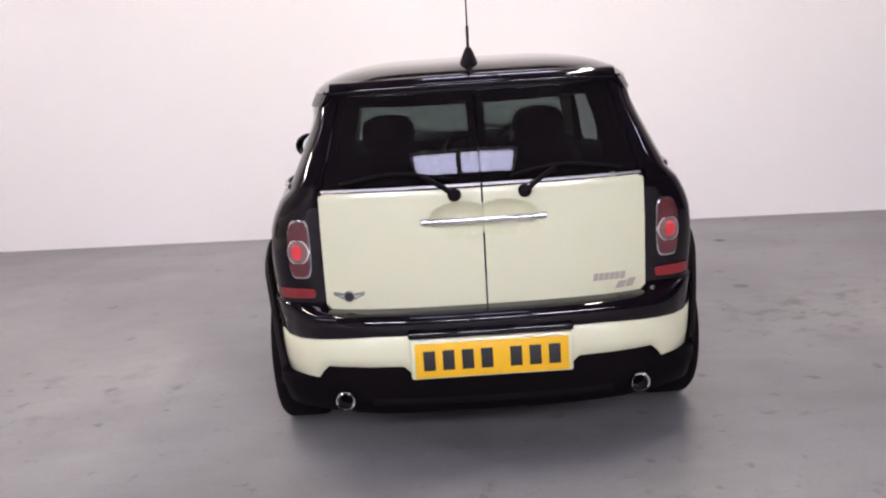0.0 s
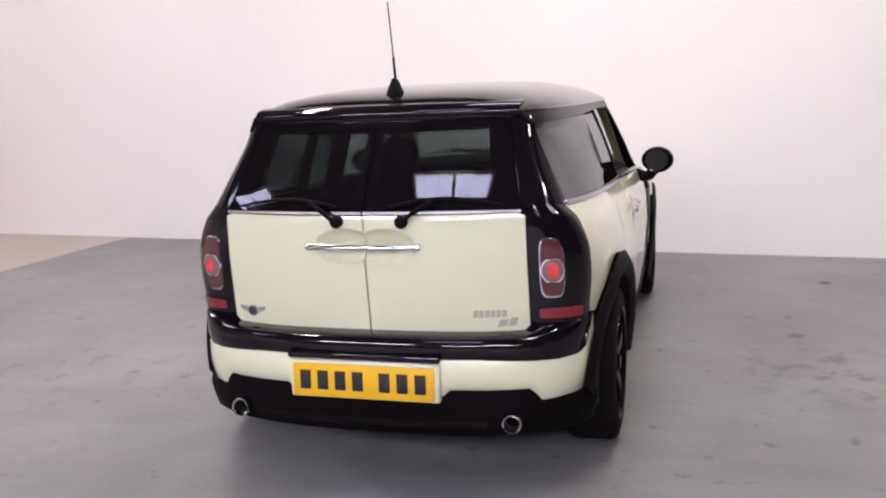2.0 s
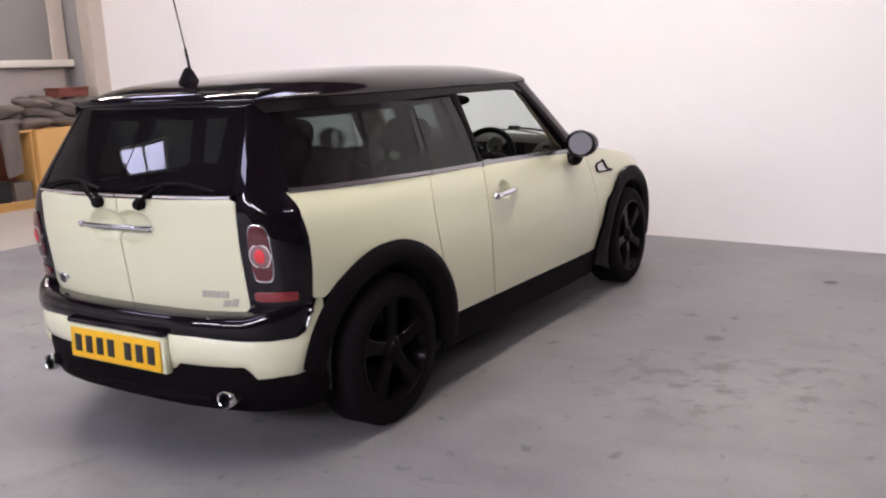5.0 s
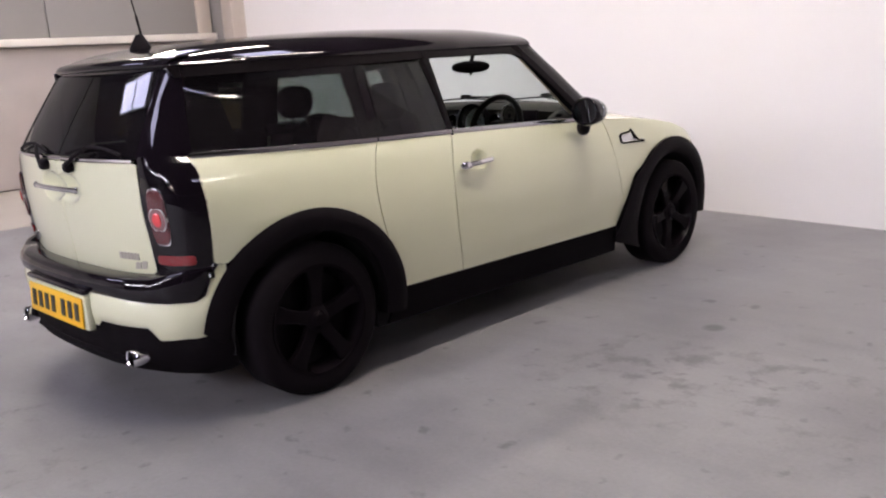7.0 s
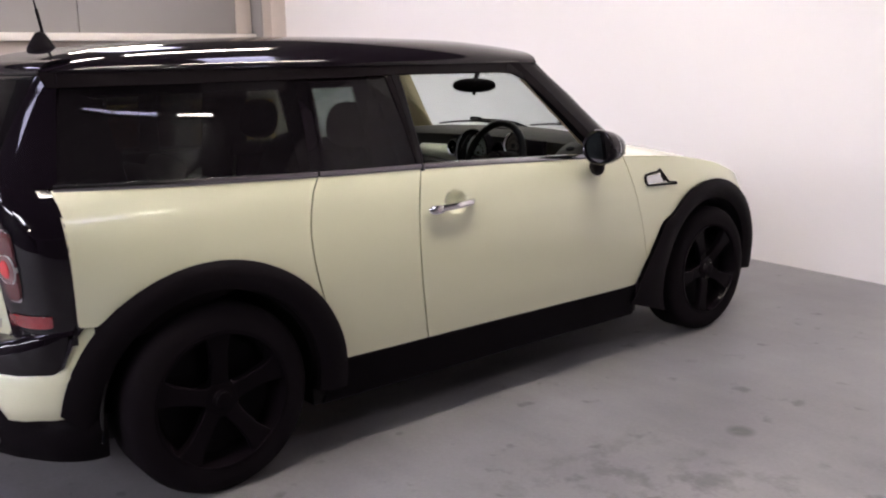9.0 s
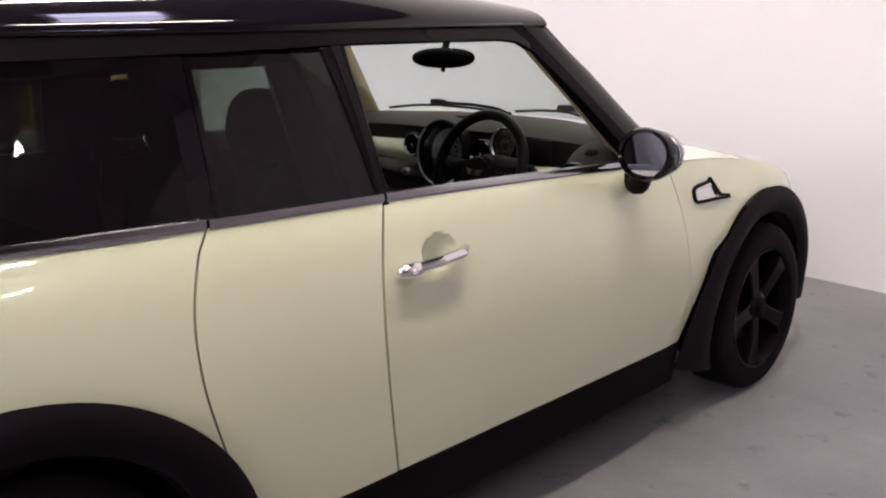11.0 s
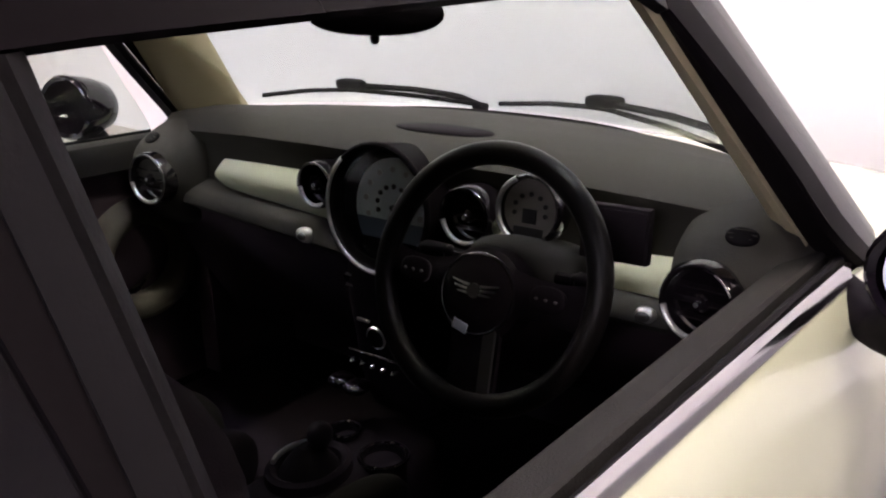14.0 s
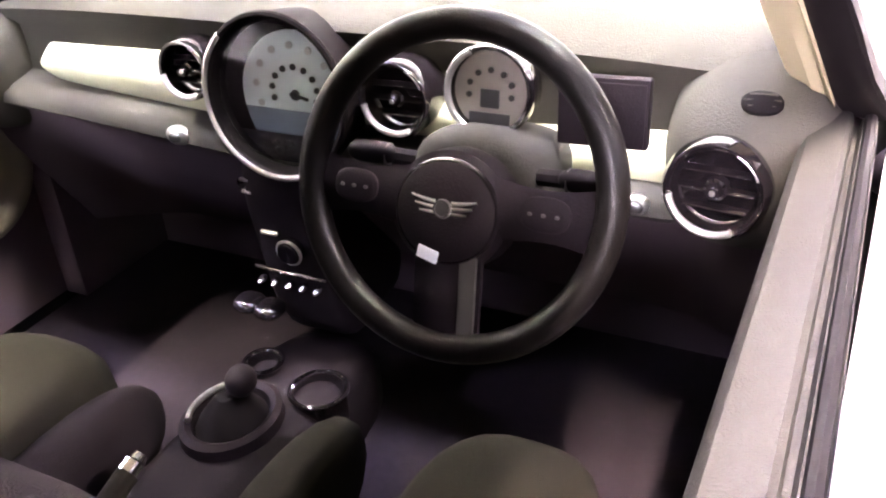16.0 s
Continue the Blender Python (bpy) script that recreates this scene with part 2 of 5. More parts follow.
M_BEIGEFLOOR = plain("beige_floor_paint", (0.42, 0.38, 0.335), 0.5, vary=0.12, scale=1.2, bump=0.2)
M_SWRIM = plain("wheel_leather", (0.0058, 0.0046, 0.0046), 0.36, spec=0.22, vary=0.1, scale=20, bump=0.2, bscale=500)
M_DIALSP = plain("spoke_silver", (0.10, 0.095, 0.09), 0.4, metal=0.5)
M_SACK = plain("dark_sack", (0.12, 0.11, 0.105), 0.9, vary=0.2, scale=9, bump=0.5)
M_FLOOR = concrete()
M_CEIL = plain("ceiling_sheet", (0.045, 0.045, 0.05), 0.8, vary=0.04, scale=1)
M_FRAME = plain("white_metal", (0.7, 0.7, 0.7), 0.5)
# glow of the added fill panels behind the car
M_FILL = glow("added_fill_daylight", (0.92, 0.875, 1.0), 2.3 * ROOFLIGHT)
M_DUSK = glow("dim_rooflight_daylight", (0.74, 0.70, 1.0), 0.62 * ROOFLIGHT)
M_TUBE = glow("tube_light", (1.0, 0.89, 0.785), BATTEN)


# ---- mesh helpers ----
def mesh_from(name, verts, faces, mat, parent=None, label="", smooth=35):
    me = bpy.data.meshes.new(name)
    me.from_pydata([tuple(v) for v in verts], [], faces)
    bm = bmesh.new()
    bm.from_mesh(me)
    bmesh.ops.recalc_face_normals(bm, faces=bm.faces)
    bm.to_mesh(me)
    bm.free()
    return finish(name, me, mat, parent, label, smooth)


def finish(name, me, mat, parent, label, smooth=35):
    me.materials.append(mat)
    if smooth:
        me.shade_smooth()
        me.set_sharp_from_angle(angle=radians(smooth))
    ob = new(name, me)
    ob.parent = parent
    if label:
        tagged(ob, label)
    return ob


def part(name, bm, mat, parent=None, label="", smooth=35):
    bmesh.ops.recalc_face_normals(bm, faces=bm.faces)
    me = bpy.data.meshes.new(name)
    bm.to_mesh(me)
    bm.free()
    return finish(name, me, mat, parent, label, smooth)


def empty(name, loc=(0, 0, 0)):
    ob = new(name)
    ob.location = loc
    return ob


def box_bm(size, m=None, bevel=0.0, seg=2):
    bm = bmesh.new()
    bmesh.ops.create_cube(bm, size=1)
    bmesh.ops.scale(bm, vec=size, verts=bm.verts)
    if bevel:
        bmesh.ops.bevel(bm, geom=bm.edges[:], offset=bevel, segments=seg, profile=0.5, affect="EDGES")
    if m is not None:
        bmesh.ops.transform(bm, matrix=m, verts=bm.verts)
    return bm


def box(name, lo, hi, mat, parent=None, label="", bevel=0.004):
    size = [b - a for a, b in zip(lo, hi)]
    mid = [(a + b) / 2 for a, b in zip(lo, hi)]
    return part(name, box_bm(size, Matrix.Translation(mid), min(bevel, min(size) * 0.45)), mat, parent, label)


def shell(name, rows, th, out, mat, parent=None, label="", mirror=False, smooth=35):
    """A curved sheet from a grid of points, with its thickness th set back from the side that out points to."""
    P = [[Vector(p) for p in r] for r in rows]
    if mirror:
        P = [[Vector((-p.x, p.y, p.z)) for p in r] for r in P]
        out = (-out[0], out[1], out[2])
    n, m = len(P), len(P[0])
    out = Vector(out)
    verts, inner = [], []
    for i in range(n):
        for j in range(m):
            du = P[min(i + 1, n - 1)][j] - P[max(i - 1, 0)][j]
            dv = P[i][min(j + 1, m - 1)] - P[i][max(j - 1, 0)]
            c = du.cross(dv)
            c = c.normalized() if c.length > 1e-9 else out.normalized()
            if c.dot(out) < 0:
                c = -c
            verts.append(P[i][j])
            inner.append(P[i][j] - c * th)
    k = n * m
    f = []
    at = lambda i, j: i * m + j
    for i in range(n - 1):
        for j in range(m - 1):
            q = (at(i, j), at(i + 1, j), at(i + 1, j + 1), at(i, j + 1))
            f += [q, tuple(k + a for a in reversed(q))]
    rim = [at(i, 0) for i in range(n)] + [at(n - 1, j) for j in range(1, m)]
    rim += [at(i, m - 1) for i in range(n - 2, -1, -1)] + [at(0, j) for j in range(m - 2, 0, -1)]
    for a, b in zip(rim, rim[1:] + rim[:1]):
        f.append((a, b, k + b, k + a))
    return mesh_from(name, verts + inner, f, mat, parent, label, smooth)


def resample(pts, n):
    p = [Vector(q) for q in pts]
    d = [0.0]
    for a, b in zip(p, p[1:]):
        d.append(d[-1] + (b - a).length)
    res, k = [], 0
    for i in range(n + 1):
        s = d[-1] * i / n
        while k < len(p) - 2 and d[k + 1] < s:
            k += 1
        f = (s - d[k]) / max(1e-9, d[k + 1] - d[k])
        res.append(p[k].lerp(p[k + 1], f))
    return res


def patch(name, low, high, surf, out, mat, parent=None, label="", n=26, m=10, th=0.01, mirror=False, smooth=35, bend=(0, 0)):
    """A panel between two outlines, each a list of 2D points, laid onto the surface surf. bend: how far its two ends bow backwards."""
    a, b = resample(low, n), resample(high, n)
    rows = []
    for i in range(n + 1):
        row = []
        for j in range(m + 1):
            p = a[i].lerp(b[i], j / m)
            d = (bend[0] + (bend[1] - bend[0]) * i / n) * max(0.0, math.sin(math.pi * (j / m) ** 1.3)) ** 0.7
            row.append(surf(p[0] - d, p[1]))
        rows.append(row)
    return shell(name, rows, th, out, mat, parent, label, mirror, smooth)


def sweep(name, path, section, mat, parent=None, label="", closed=False, up=(0, 0, 1), smooth=40):
    """A closed section (offset outward, height) carried along a line of points; outward is to the right of its way."""
    P = [Vector(p) for p in path]
    verts, faces, k = [], [], len(section)
    n = len(P)
    for i, p in enumerate(P):
        a = P[(i - 1) % n] if closed else P[max(i - 1, 0)]
        b = P[(i + 1) % n] if closed else P[min(i + 1, n - 1)]
        t = (b - a).normalized()
        o = t.cross(Vector(up)).normalized()
        u = o.cross(t).normalized()
        verts += [p + o * x + u * y for x, y in section]
    for i in range(n if closed else n - 1):
        j = (i + 1) % n
        for s in range(k):
            r = (s + 1) % k
            faces.append((i * k + s, j * k + s, j * k + r, i * k + r))
    if not closed:
        faces += [tuple(range(k)), tuple((n - 1) * k + s for s in range(k))]
    return mesh_from(name, verts, faces, mat, parent, label, smooth)


def ring_section(r, k=8, sy=1.0):
    return [(r * math.cos(2 * math.pi * i / k), r * sy * math.sin(2 * math.pi * i / k)) for i in range(k)]


def tube(name, pts, r, mat, parent=None, label="", k=8, n=0):
    p = resample(pts, n) if n else pts
    d = (Vector(p[-1]) - Vector(p[0])).normalized()
    up = (0, 0, 1) if abs(d.z) < 0.9 else (0, 1, 0)
    return sweep(name, p, ring_section(r, k), mat, parent, label, up=up)


def spun(name, profile, mat, m, parent=None, label="", k=32, smooth=35):
    """Turned about its own z axis: profile is a list of (radius, height); a radius of 0 closes it."""
    verts, faces = [], []
    idx = []
    for r, h in profile:
        if r < 1e-6:
            idx.append([len(verts)] * k)
            verts.append(m @ Vector((0, 0, h)))
        else:
            idx.append(list(range(len(verts), len(verts) + k)))
            verts += [m @ Vector((r * math.cos(2 * math.pi * i / k), r * math.sin(2 * math.pi * i / k), h)) for i in range(k)]
    for a, b in zip(idx, idx[1:]):
        for i in range(k):
            j = (i + 1) % k
            q = list(dict.fromkeys((a[i], a[j], b[j], b[i])))
            if len(q) > 2:
                faces.append(tuple(q))
    return mesh_from(name, verts, faces, mat, parent, label, smooth)


def lump_bm(size, m, cuts=3, power=2.6):
    """A padded block: a subdivided cube pressed towards a superellipsoid."""
    bm = bmesh.new()
    bmesh.ops.create_cube(bm, size=2)
    bmesh.ops.subdivide_edges(bm, edges=bm.edges[:], cuts=cuts * 2 + 1, use_grid_fill=True)
    for v in bm.verts:
        c = v.co
        r = (abs(c.x) ** power + abs(c.y) ** power + abs(c.z) ** power) ** (1 / power)
        k = max(abs(c.x), abs(c.y), abs(c.z)) / max(r, 1e-9)
        v.co = Vector((c.x * k * size[0] / 2, c.y * k * size[1] / 2, c.z * k * size[2] / 2))
    bmesh.ops.transform(bm, matrix=m, verts=bm.verts)
    return bm


def curve(xs, ys):
    """A smooth line through points (a monotone cubic)."""
    xs, ys = list(xs), list(ys)
    d = [(b - a) / (q - p) for a, b, p, q in zip(ys, ys[1:], xs, xs[1:])]
    t = [d[0]] + [0 if a * b <= 0 else 2 * a * b / (a + b) for a, b in zip(d, d[1:])] + [d[-1]]

    def f(x):
        if x <= xs[0]:
            return ys[0] + (x - xs[0]) * t[0]
        if x >= xs[-1]:
            return ys[-1] + (x - xs[-1]) * t[-1]
        i = max(k for k in range(len(xs) - 1) if xs[k] <= x)
        h = xs[i + 1] - xs[i]
        s = (x - xs[i]) / h
        return ((1 + 2 * s) * (1 - s) ** 2 * ys[i] + s * (1 - s) ** 2 * h * t[i]
                + s * s * (3 - 2 * s) * ys[i + 1] + s * s * (s - 1) * h * t[i + 1])
    return f


# ---- the hall ----
SLOPE = 0.10
WALL_Y = 4.80


def wall_y(x):
    return WALL_Y - SLOPE * x


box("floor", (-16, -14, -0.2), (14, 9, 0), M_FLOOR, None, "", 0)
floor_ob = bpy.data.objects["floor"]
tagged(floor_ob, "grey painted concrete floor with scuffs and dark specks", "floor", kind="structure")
verts = [(-4.75, -10, 0.004), (-4.68, 8.2, 0.004), (-15.6, 8.2, 0.004), (-15.6, -10, 0.004)]
beige = mesh_from("floor_strip", verts + [(x, y, -0.01) for x, y, z in verts],
                  [(0, 1, 2, 3), (4, 5, 6, 7), (0, 1, 5, 4), (1, 2, 6, 5), (2, 3, 7, 6), (3, 0, 4, 7)], M_BEIGEFLOOR, None, "", 0)
tagged(beige, "worn beige painted floor strip beside the grey floor", "floor", kind="structure")

ANG = math.degrees(math.atan(-SLOPE))
wall = part("wall_front", box_bm((11.1, 0.2, CEILING), pose(-1.78, wall_y(-1.78) + 0.1, CEILING / 2, 0, 0, ANG)), M_WALL)
tagged(wall, "smooth white painted wall behind the car", "wall", kind="structure")
# out of view: added so glass and black paint mirror something dim
dim_wall = part("wall_shutter", box_bm((7.3, 0.2, CEILING), pose(7.4, wall_y(7.4) + 0.1, CEILING / 2, 0, 0, ANG)), M_DIMWALL)
tagged(dim_wall, "unseen grey wall added to dim reflections in the car", "wall", kind="structure")
# unseen walls; the darkness of the unlit hall is in their colour
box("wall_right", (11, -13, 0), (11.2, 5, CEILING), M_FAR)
tagged(bpy.data.objects["wall_right"], "unseen side wall, near black for the unlit hall", "wall", kind="structure")
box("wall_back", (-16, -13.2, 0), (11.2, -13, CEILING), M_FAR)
tagged(bpy.data.objects["wall_back"], "unseen rear wall, near black for the unlit hall", "wall", kind="structure")
# closes the hall overhead in a near-black colour
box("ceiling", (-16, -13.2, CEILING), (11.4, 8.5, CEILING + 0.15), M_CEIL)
tagged(bpy.data.objects["ceiling"], "near-black sheet ceiling of the hall", "ceiling", kind="structure")


def rooflight(x, y, glazing):
    e = empty("rooflight", (x, y, CEILING))
    for sx in (-0.38, 0.38):
        box("pane", (sx - 0.345, -0.36, -0.06), (sx + 0.345, 0.36, -0.05), glazing, e, "bright daylight pane", 0.002)
    for sx in (-0.75, 0.0, 0.75):
        box("frame_bar", (sx - 0.03, -0.40, -0.08), (sx + 0.03, 0.40, 0.0), M_FRAME, e)
    for sy in (-0.385, 0.385):
        box("frame_bar", (-0.72, sy - 0.025, -0.078), (0.72, sy + 0.025, 0.0), M_FRAME, e)
    return tagged(e, "unseen twin-pane daylight rooflight in the ceiling", "rooflight", "rooflights in the ceiling")


def batten(x, y):
    e = empty("ceiling_light", (x, y, CEILING))
    box("housing", (-0.08, -0.78, -0.09), (0.08, 0.78, 0.0), M_FRAME, e, "", 0.01)
    for sx in (-0.04, 0.04):
        tube("tube", [(sx, -0.74, -0.11), (sx, 0.74, -0.11)], 0.018, M_TUBE, e, "glowing warm tube", 8)
    return tagged(e, "twin-tube fluorescent batten on the ceiling", "ceiling light", "battens on the ceiling")


first_light = rooflight(-0.05, -2.3, M_DUSK)
copy_thing(first_light, pose(5.3, 0.9, CEILING, 0, 0, 90) @ Matrix.Diagonal((0.9, 0.5, 1, 1)))
for x, y in ((-4.6, -2.1), (-4.6, 2.6), (0.4, 2.4)):
    copy_thing(first_light, Matrix.Translation((x, y, CEILING)))
# three oversized unseen panels, added behind to brighten the tail
fill_light = rooflight(-3.4, -8.4, M_FILL)
fill_light.scale = (2.1, 2.1, 1)
for x, y in ((3.2, -8.7), (0.0, -11.2)):
    copy_thing(fill_light, Matrix.Translation((x, y, CEILING)))
first_batten = batten(1.5, 0.7)
copy_thing(first_batten, Matrix.Translation((5.1, 2.1, CEILING)) @ Matrix.Diagonal((1.0, 0.36, 1, 1)))
# the two battens beyond y -8 are added, unseen fill
for x, y in ((1.5, 2.5), (-2.2, 0.7), (-2.2, 2.5), (-6.4, 2.9), (6.0, -9.0), (-5.4, -9.5)):
    copy_thing(first_batten, Matrix.Translation((x, y, CEILING)))

# ---- storage side of the hall ----
LX = -7.45
box("wall_left", (LX - 0.35, -13, 0), (LX - 0.15, 5.3, CEILING), M_WALLG)
tagged(bpy.data.objects["wall_left"], "pale grey panelled side wall with a ledge", "wall", kind="structure")
for y0, y1 in ((-4.0, 0.3), (0.32, 3.06), (3.08, 5.28)):
    box("panel", (LX - 0.15, y0, 1.76), (LX - 0.12, y1, CEILING - 0.02), M_WALLG, bpy.data.objects["wall_left"], "", 0.006)
box("ledge", (LX - 0.14, -4.0, 1.665), (LX + 0.02, 5.28, 1.755), M_LEDGE, bpy.data.objects["wall_left"], "cream painted ledge", 0.012)
box("lower_board", (LX - 0.149, -4.0, 0.02), (LX - 0.11, 5.2, 1.655), M_BOARD, bpy.data.objects["wall_left"], "pale beige-grey lower boarding", 0.006)
box("panel_reveal", (LX - 0.15, 5.06, 1.76), (LX - 0.09, 5.275, CEILING - 0.03), M_POST, bpy.data.objects["wall_left"], "beige reveal beside the panels", 0.01)
box("wall_end", (-7.30, 5.30, 0), (-7.06, 5.62, CEILING), M_POST)
tagged(bpy.data.objects["wall_end"], "beige painted corner post at the wall end", "post", kind="structure")
box("wall_corner", (LX - 0.35, 5.3, 0), (-7.31, 8.0, CEILING), M_WALLG)
tagged(bpy.data.objects["wall_corner"], "plain grey wall closing the corner", "wall", kind="structure")

# ---- the car: body surfaces (x right, y forward, origin under the number plate) ----
PROFILE = curve([0.18, 0.32, 0.45, 0.60, 0.72, 0.80, 0.86, 0.91, 0.945, 0.97, 1.05, 1.15, 1.25, 1.31],
                [0.795, 0.812, 0.825, 0.829, 0.820, 0.804, 0.788, 0.769, 0.748, 0.738, 0.716, 0.682, 0.642, 0.614])
PLAN = curve([0.05, 0.20, 0.30, 0.45, 0.70, 1.00, 2.40, 2.80, 3.10, 3.40, 3.60, 3.75, 3.86],
             [0.83, 0.885, 0.918, 0.962, 0.990, 1.0, 1.0, 0.990, 0.968, 0.915, 0.840, 0.730, 0.600])
BELT = curve([0.25, 1.07, 1.50, 2.39, 2.65, 3.00, 3.30, 3.55, 3.75], [0.987, 0.957, 0.946, 0.914, 0.902, 0.872, 0.822, 0.745, 0.660])
REAR = curve([0.50, 0.57, 0.70, 0.85, 0.95, 0.985], [0.075, 0.066, 0.052, 0.040, 0.040, 0.048])
REAR_AX, FRONT_AX, AXLE_Z, TYRE_R = 0.645, 3.215, 0.305, 0.305


def side(y, z, off=0.0):
    k = PLAN(y)
    if y < 1.2:
        # the shoulder stays broad towards the tail
        k = 1 - (1 - k) * (1 - 0.48 * min(1.0, max(0.0, (z - 0.62) / 0.22)) * min(1.0, max(0.0, (1.02 - z) / 0.07)))
    if z > 0.95:
        k = k ** (1 + 2.6 * (z - 0.95))
    return Vector((PROFILE(z) * k + off, y, z))


def rear(x, z, off=0.0):
    return Vector((x, REAR(z) + 0.062 * (abs(x) / 0.56) ** 2.4 - off, z))


def rear_glass(x, z, off=0.0):
    f = (z - 0.985) / 0.32
    return Vector((x, 0.048 + 0.205 * f ** 1.1 + 0.062 * (abs(x) / 0.56) ** 2.4 - off, z))


def on_arch(cy, cz, r, a0, a1, n=14):
    return [(cy - r * math.cos(radians(a0 + (a1 - a0) * i / n)), cz + r * math.sin(radians(a0 + (a1 - a0) * i / n))) for i in range(n + 1)]


def dent(a, b, ca, cb, ra, rb, depth):
    """How deep a finger dish is at (a, b)."""
    d = ((a - ca) / ra) ** 2 + ((b - cb) / rb) ** 2
    return depth * (1 - d) ** 0.8 if d < 1 else 0.0


def flare(y, z):
    """How far the front arch stands out of the tapering wing."""
    d = math.hypot(y - FRONT_AX, z - 0.29)
    return 0.5 * (1 - PLAN(y)) * max(0.0, min(1.0, (0.60 - d) / 0.14)) if y > 2.5 else 0.0


def flared(y, z):
    return side(y, z, flare(y, z))


car = empty("estate_car")
tagged(car, "small cream hatchback with black roof, split rear doors and black wheels", "car")
OUT_R, OUT_B, OUT_T = (1, 0, 0), (0, -1, 0), (0, 0, 1)
REAR_ARCH = on_arch(REAR_AX - 0.005, 0.29, 0.452, 43, 160)
FRONT_ARCH = [(2.668, 0.318), (2.730, 0.43), (2.828, 0.585)] + on_arch(FRONT_AX, 0.29, 0.452, 48, 150)

for left in (False, True):
    # quarter panel, side door, front door, wing
    patch("quarter_panel", [(0.258, 0.602)] + REAR_ARCH[:-3] + [(1.052, 0.455)], [(0.246, 0.986), (0.6, BELT(0.6) - 0.004), (1.066, 0.953)], side, OUT_R, M_CREAM, car,
          "cream painted rear quarter", 40, 14, 0.01, left, bend=(0, 0.072))
    patch("rear_side_door", [(1.058, 0.450), (1.087, 0.335), (1.20, 0.334), (1.459, 0.332)],
          [(1.071, 0.953), (1.15, 0.951), (1.28, 0.948), (1.496, 0.943)], side, OUT_R, M_CREAM, car, "", 16, 14, 0.01, left, bend=(0.072, 0.055))
    door = patch("front_door", [(1.466, 0.332), (2.60, 0.320), (2.662, 0.322)] + FRONT_ARCH[1:2],
                 [(1.503, 0.942), (2.0, BELT(2.0) - 0.004), (2.39, 0.910), (2.60, 0.896)], lambda y, z: side(y, z, -dent(y, z, 1.618, 0.814, 0.052, 0.040, 0.034)), OUT_R, M_CREAM, car, "cream front door", 130, 70, 0.012, left, bend=(0.055, 0))
    patch("wing", FRONT_ARCH[1:-1] + [(3.54, 0.60)], [(2.606, 0.896), (3.0, 0.868), (3.30, 0.818), (3.58, 0.728)], flared, OUT_R, M_CREAM, car, "", 34, 10, 0.01, left)
    # black cladding
    for nm, arch, cy in (("rear_arch_trim", on_arch(REAR_AX - 0.005, 0.29, 0.458, 8, 186, 40), REAR_AX), ("front_arch_trim", None, FRONT_AX)):
        inner = on_arch(cy, AXLE_Z, 0.352, -6 if cy < 2 else -25, 190, 40)
        if arch is None:
            arch = [(2.632, 0.235), (2.668, 0.318), (2.730, 0.43), (2.828, 0.585)] + on_arch(FRONT_AX, 0.29, 0.458, 48, 186, 30)
        a, b = resample(arch, 44), resample(inner, 44)
        rows = []
        for i in range(45):
            row = []
            for j in range(6):
                p = a[i].lerp(b[i], j / 5)
                bulge = 0.022 * math.sin(math.pi * min(1, j / 5 * 0.75 + 0.18))
                row.append(side(max(p[0], 0.1), max(p[1], 0.2), 0.006 + bulge * (1.3 if cy > 2 else 1.25) + flare(*p)))
                row[-1].z = p[1]
            row.append(row[-1] + Vector((-0.05, 0, 0)))
            rows.append(row)
        shell(nm, rows, 0.008, OUT_R, M_CLAD, car, "grained black plastic arch trim", left, 50)
    patch("sill_trim", [(1.02, 0.185), (2.68, 0.175)], [(1.06, 0.331), (2.66, 0.317)], lambda y, z: side(y, z, 0.004 - 0.10 * max(0, 0.30 - z)),
          OUT_R, M_SILL, car, "grained black plastic sill", 30, 6, 0.012, left)
    for cy, nm in ((REAR_AX, "arch_liner"), (FRONT_AX, "arch_liner")):
        rows = []
        for i in range(25):
            a = radians(-8 + 196 * i / 24)
            rows.append([(s, cy - 0.36 * math.cos(a), AXLE_Z + 0.36 * math.sin(a)) for s in (0.48, 0.60, 0.70, 0.775)])
        shell(nm, rows, 0.006, OUT_T, M_DARK, car, "", left)
        box("arch_back", ((-0.48 if left else 0.465), cy - 0.36, 0.14), ((-0.465 if left else 0.48), cy + 0.36, 0.66), M_DARK, car)
    # belt strips
    sg = -1 if left else 1
    for y0, y1 in ((0.252, 1.066), (1.073, 1.497), (1.505, 2.40)):
        pts = [side(y0 + (y1 - y0) * i / 16, BELT(y0 + (y1 - y0) * i / 16), 0.002) for i in range(17)]
        pts = [Vector((sg * p.x, p.y, p.z + 0.004)) for p in pts]
        sweep("belt_strip", pts, [(-0.006, -0.011), (0.004, -0.010), (0.006, 0.0), (0.003, 0.009), (-0.006, 0.011)] if not left else
              [(0.006, -0.011), (-0.004, -0.010), (-0.006, 0.0), (-0.003, 0.009), (0.006, 0.011)], M_BELT, car, "chrome waist strip, dark reflection in its colour")
    # gutter line along the roof's edge
    pts = [side(0.32 + 1.80 * i / 24, 1.311, 0.002) for i in range(25)]
    sweep("roof_gutter", [Vector((sg * p.x, p.y, p.z)) for p in pts], ring_section(0.0045, 8), M_BLACK, car, "gloss black roof gutter")
    # side glass and its black surrounds
    gz = lambda y: BELT(y) + 0.012
    def pane(y, z):
        # nearly flat glass hung between the body's two pillars
        f, g = (y - 0.27) / 0.83, (z - 0.985) / 0.275
        lo = side(0.27, 0.985).x * (1 - f) + side(1.10, 0.985).x * f
        hi = side(0.27, 1.26).x * (1 - f) + side(1.10, 1.26).x * f
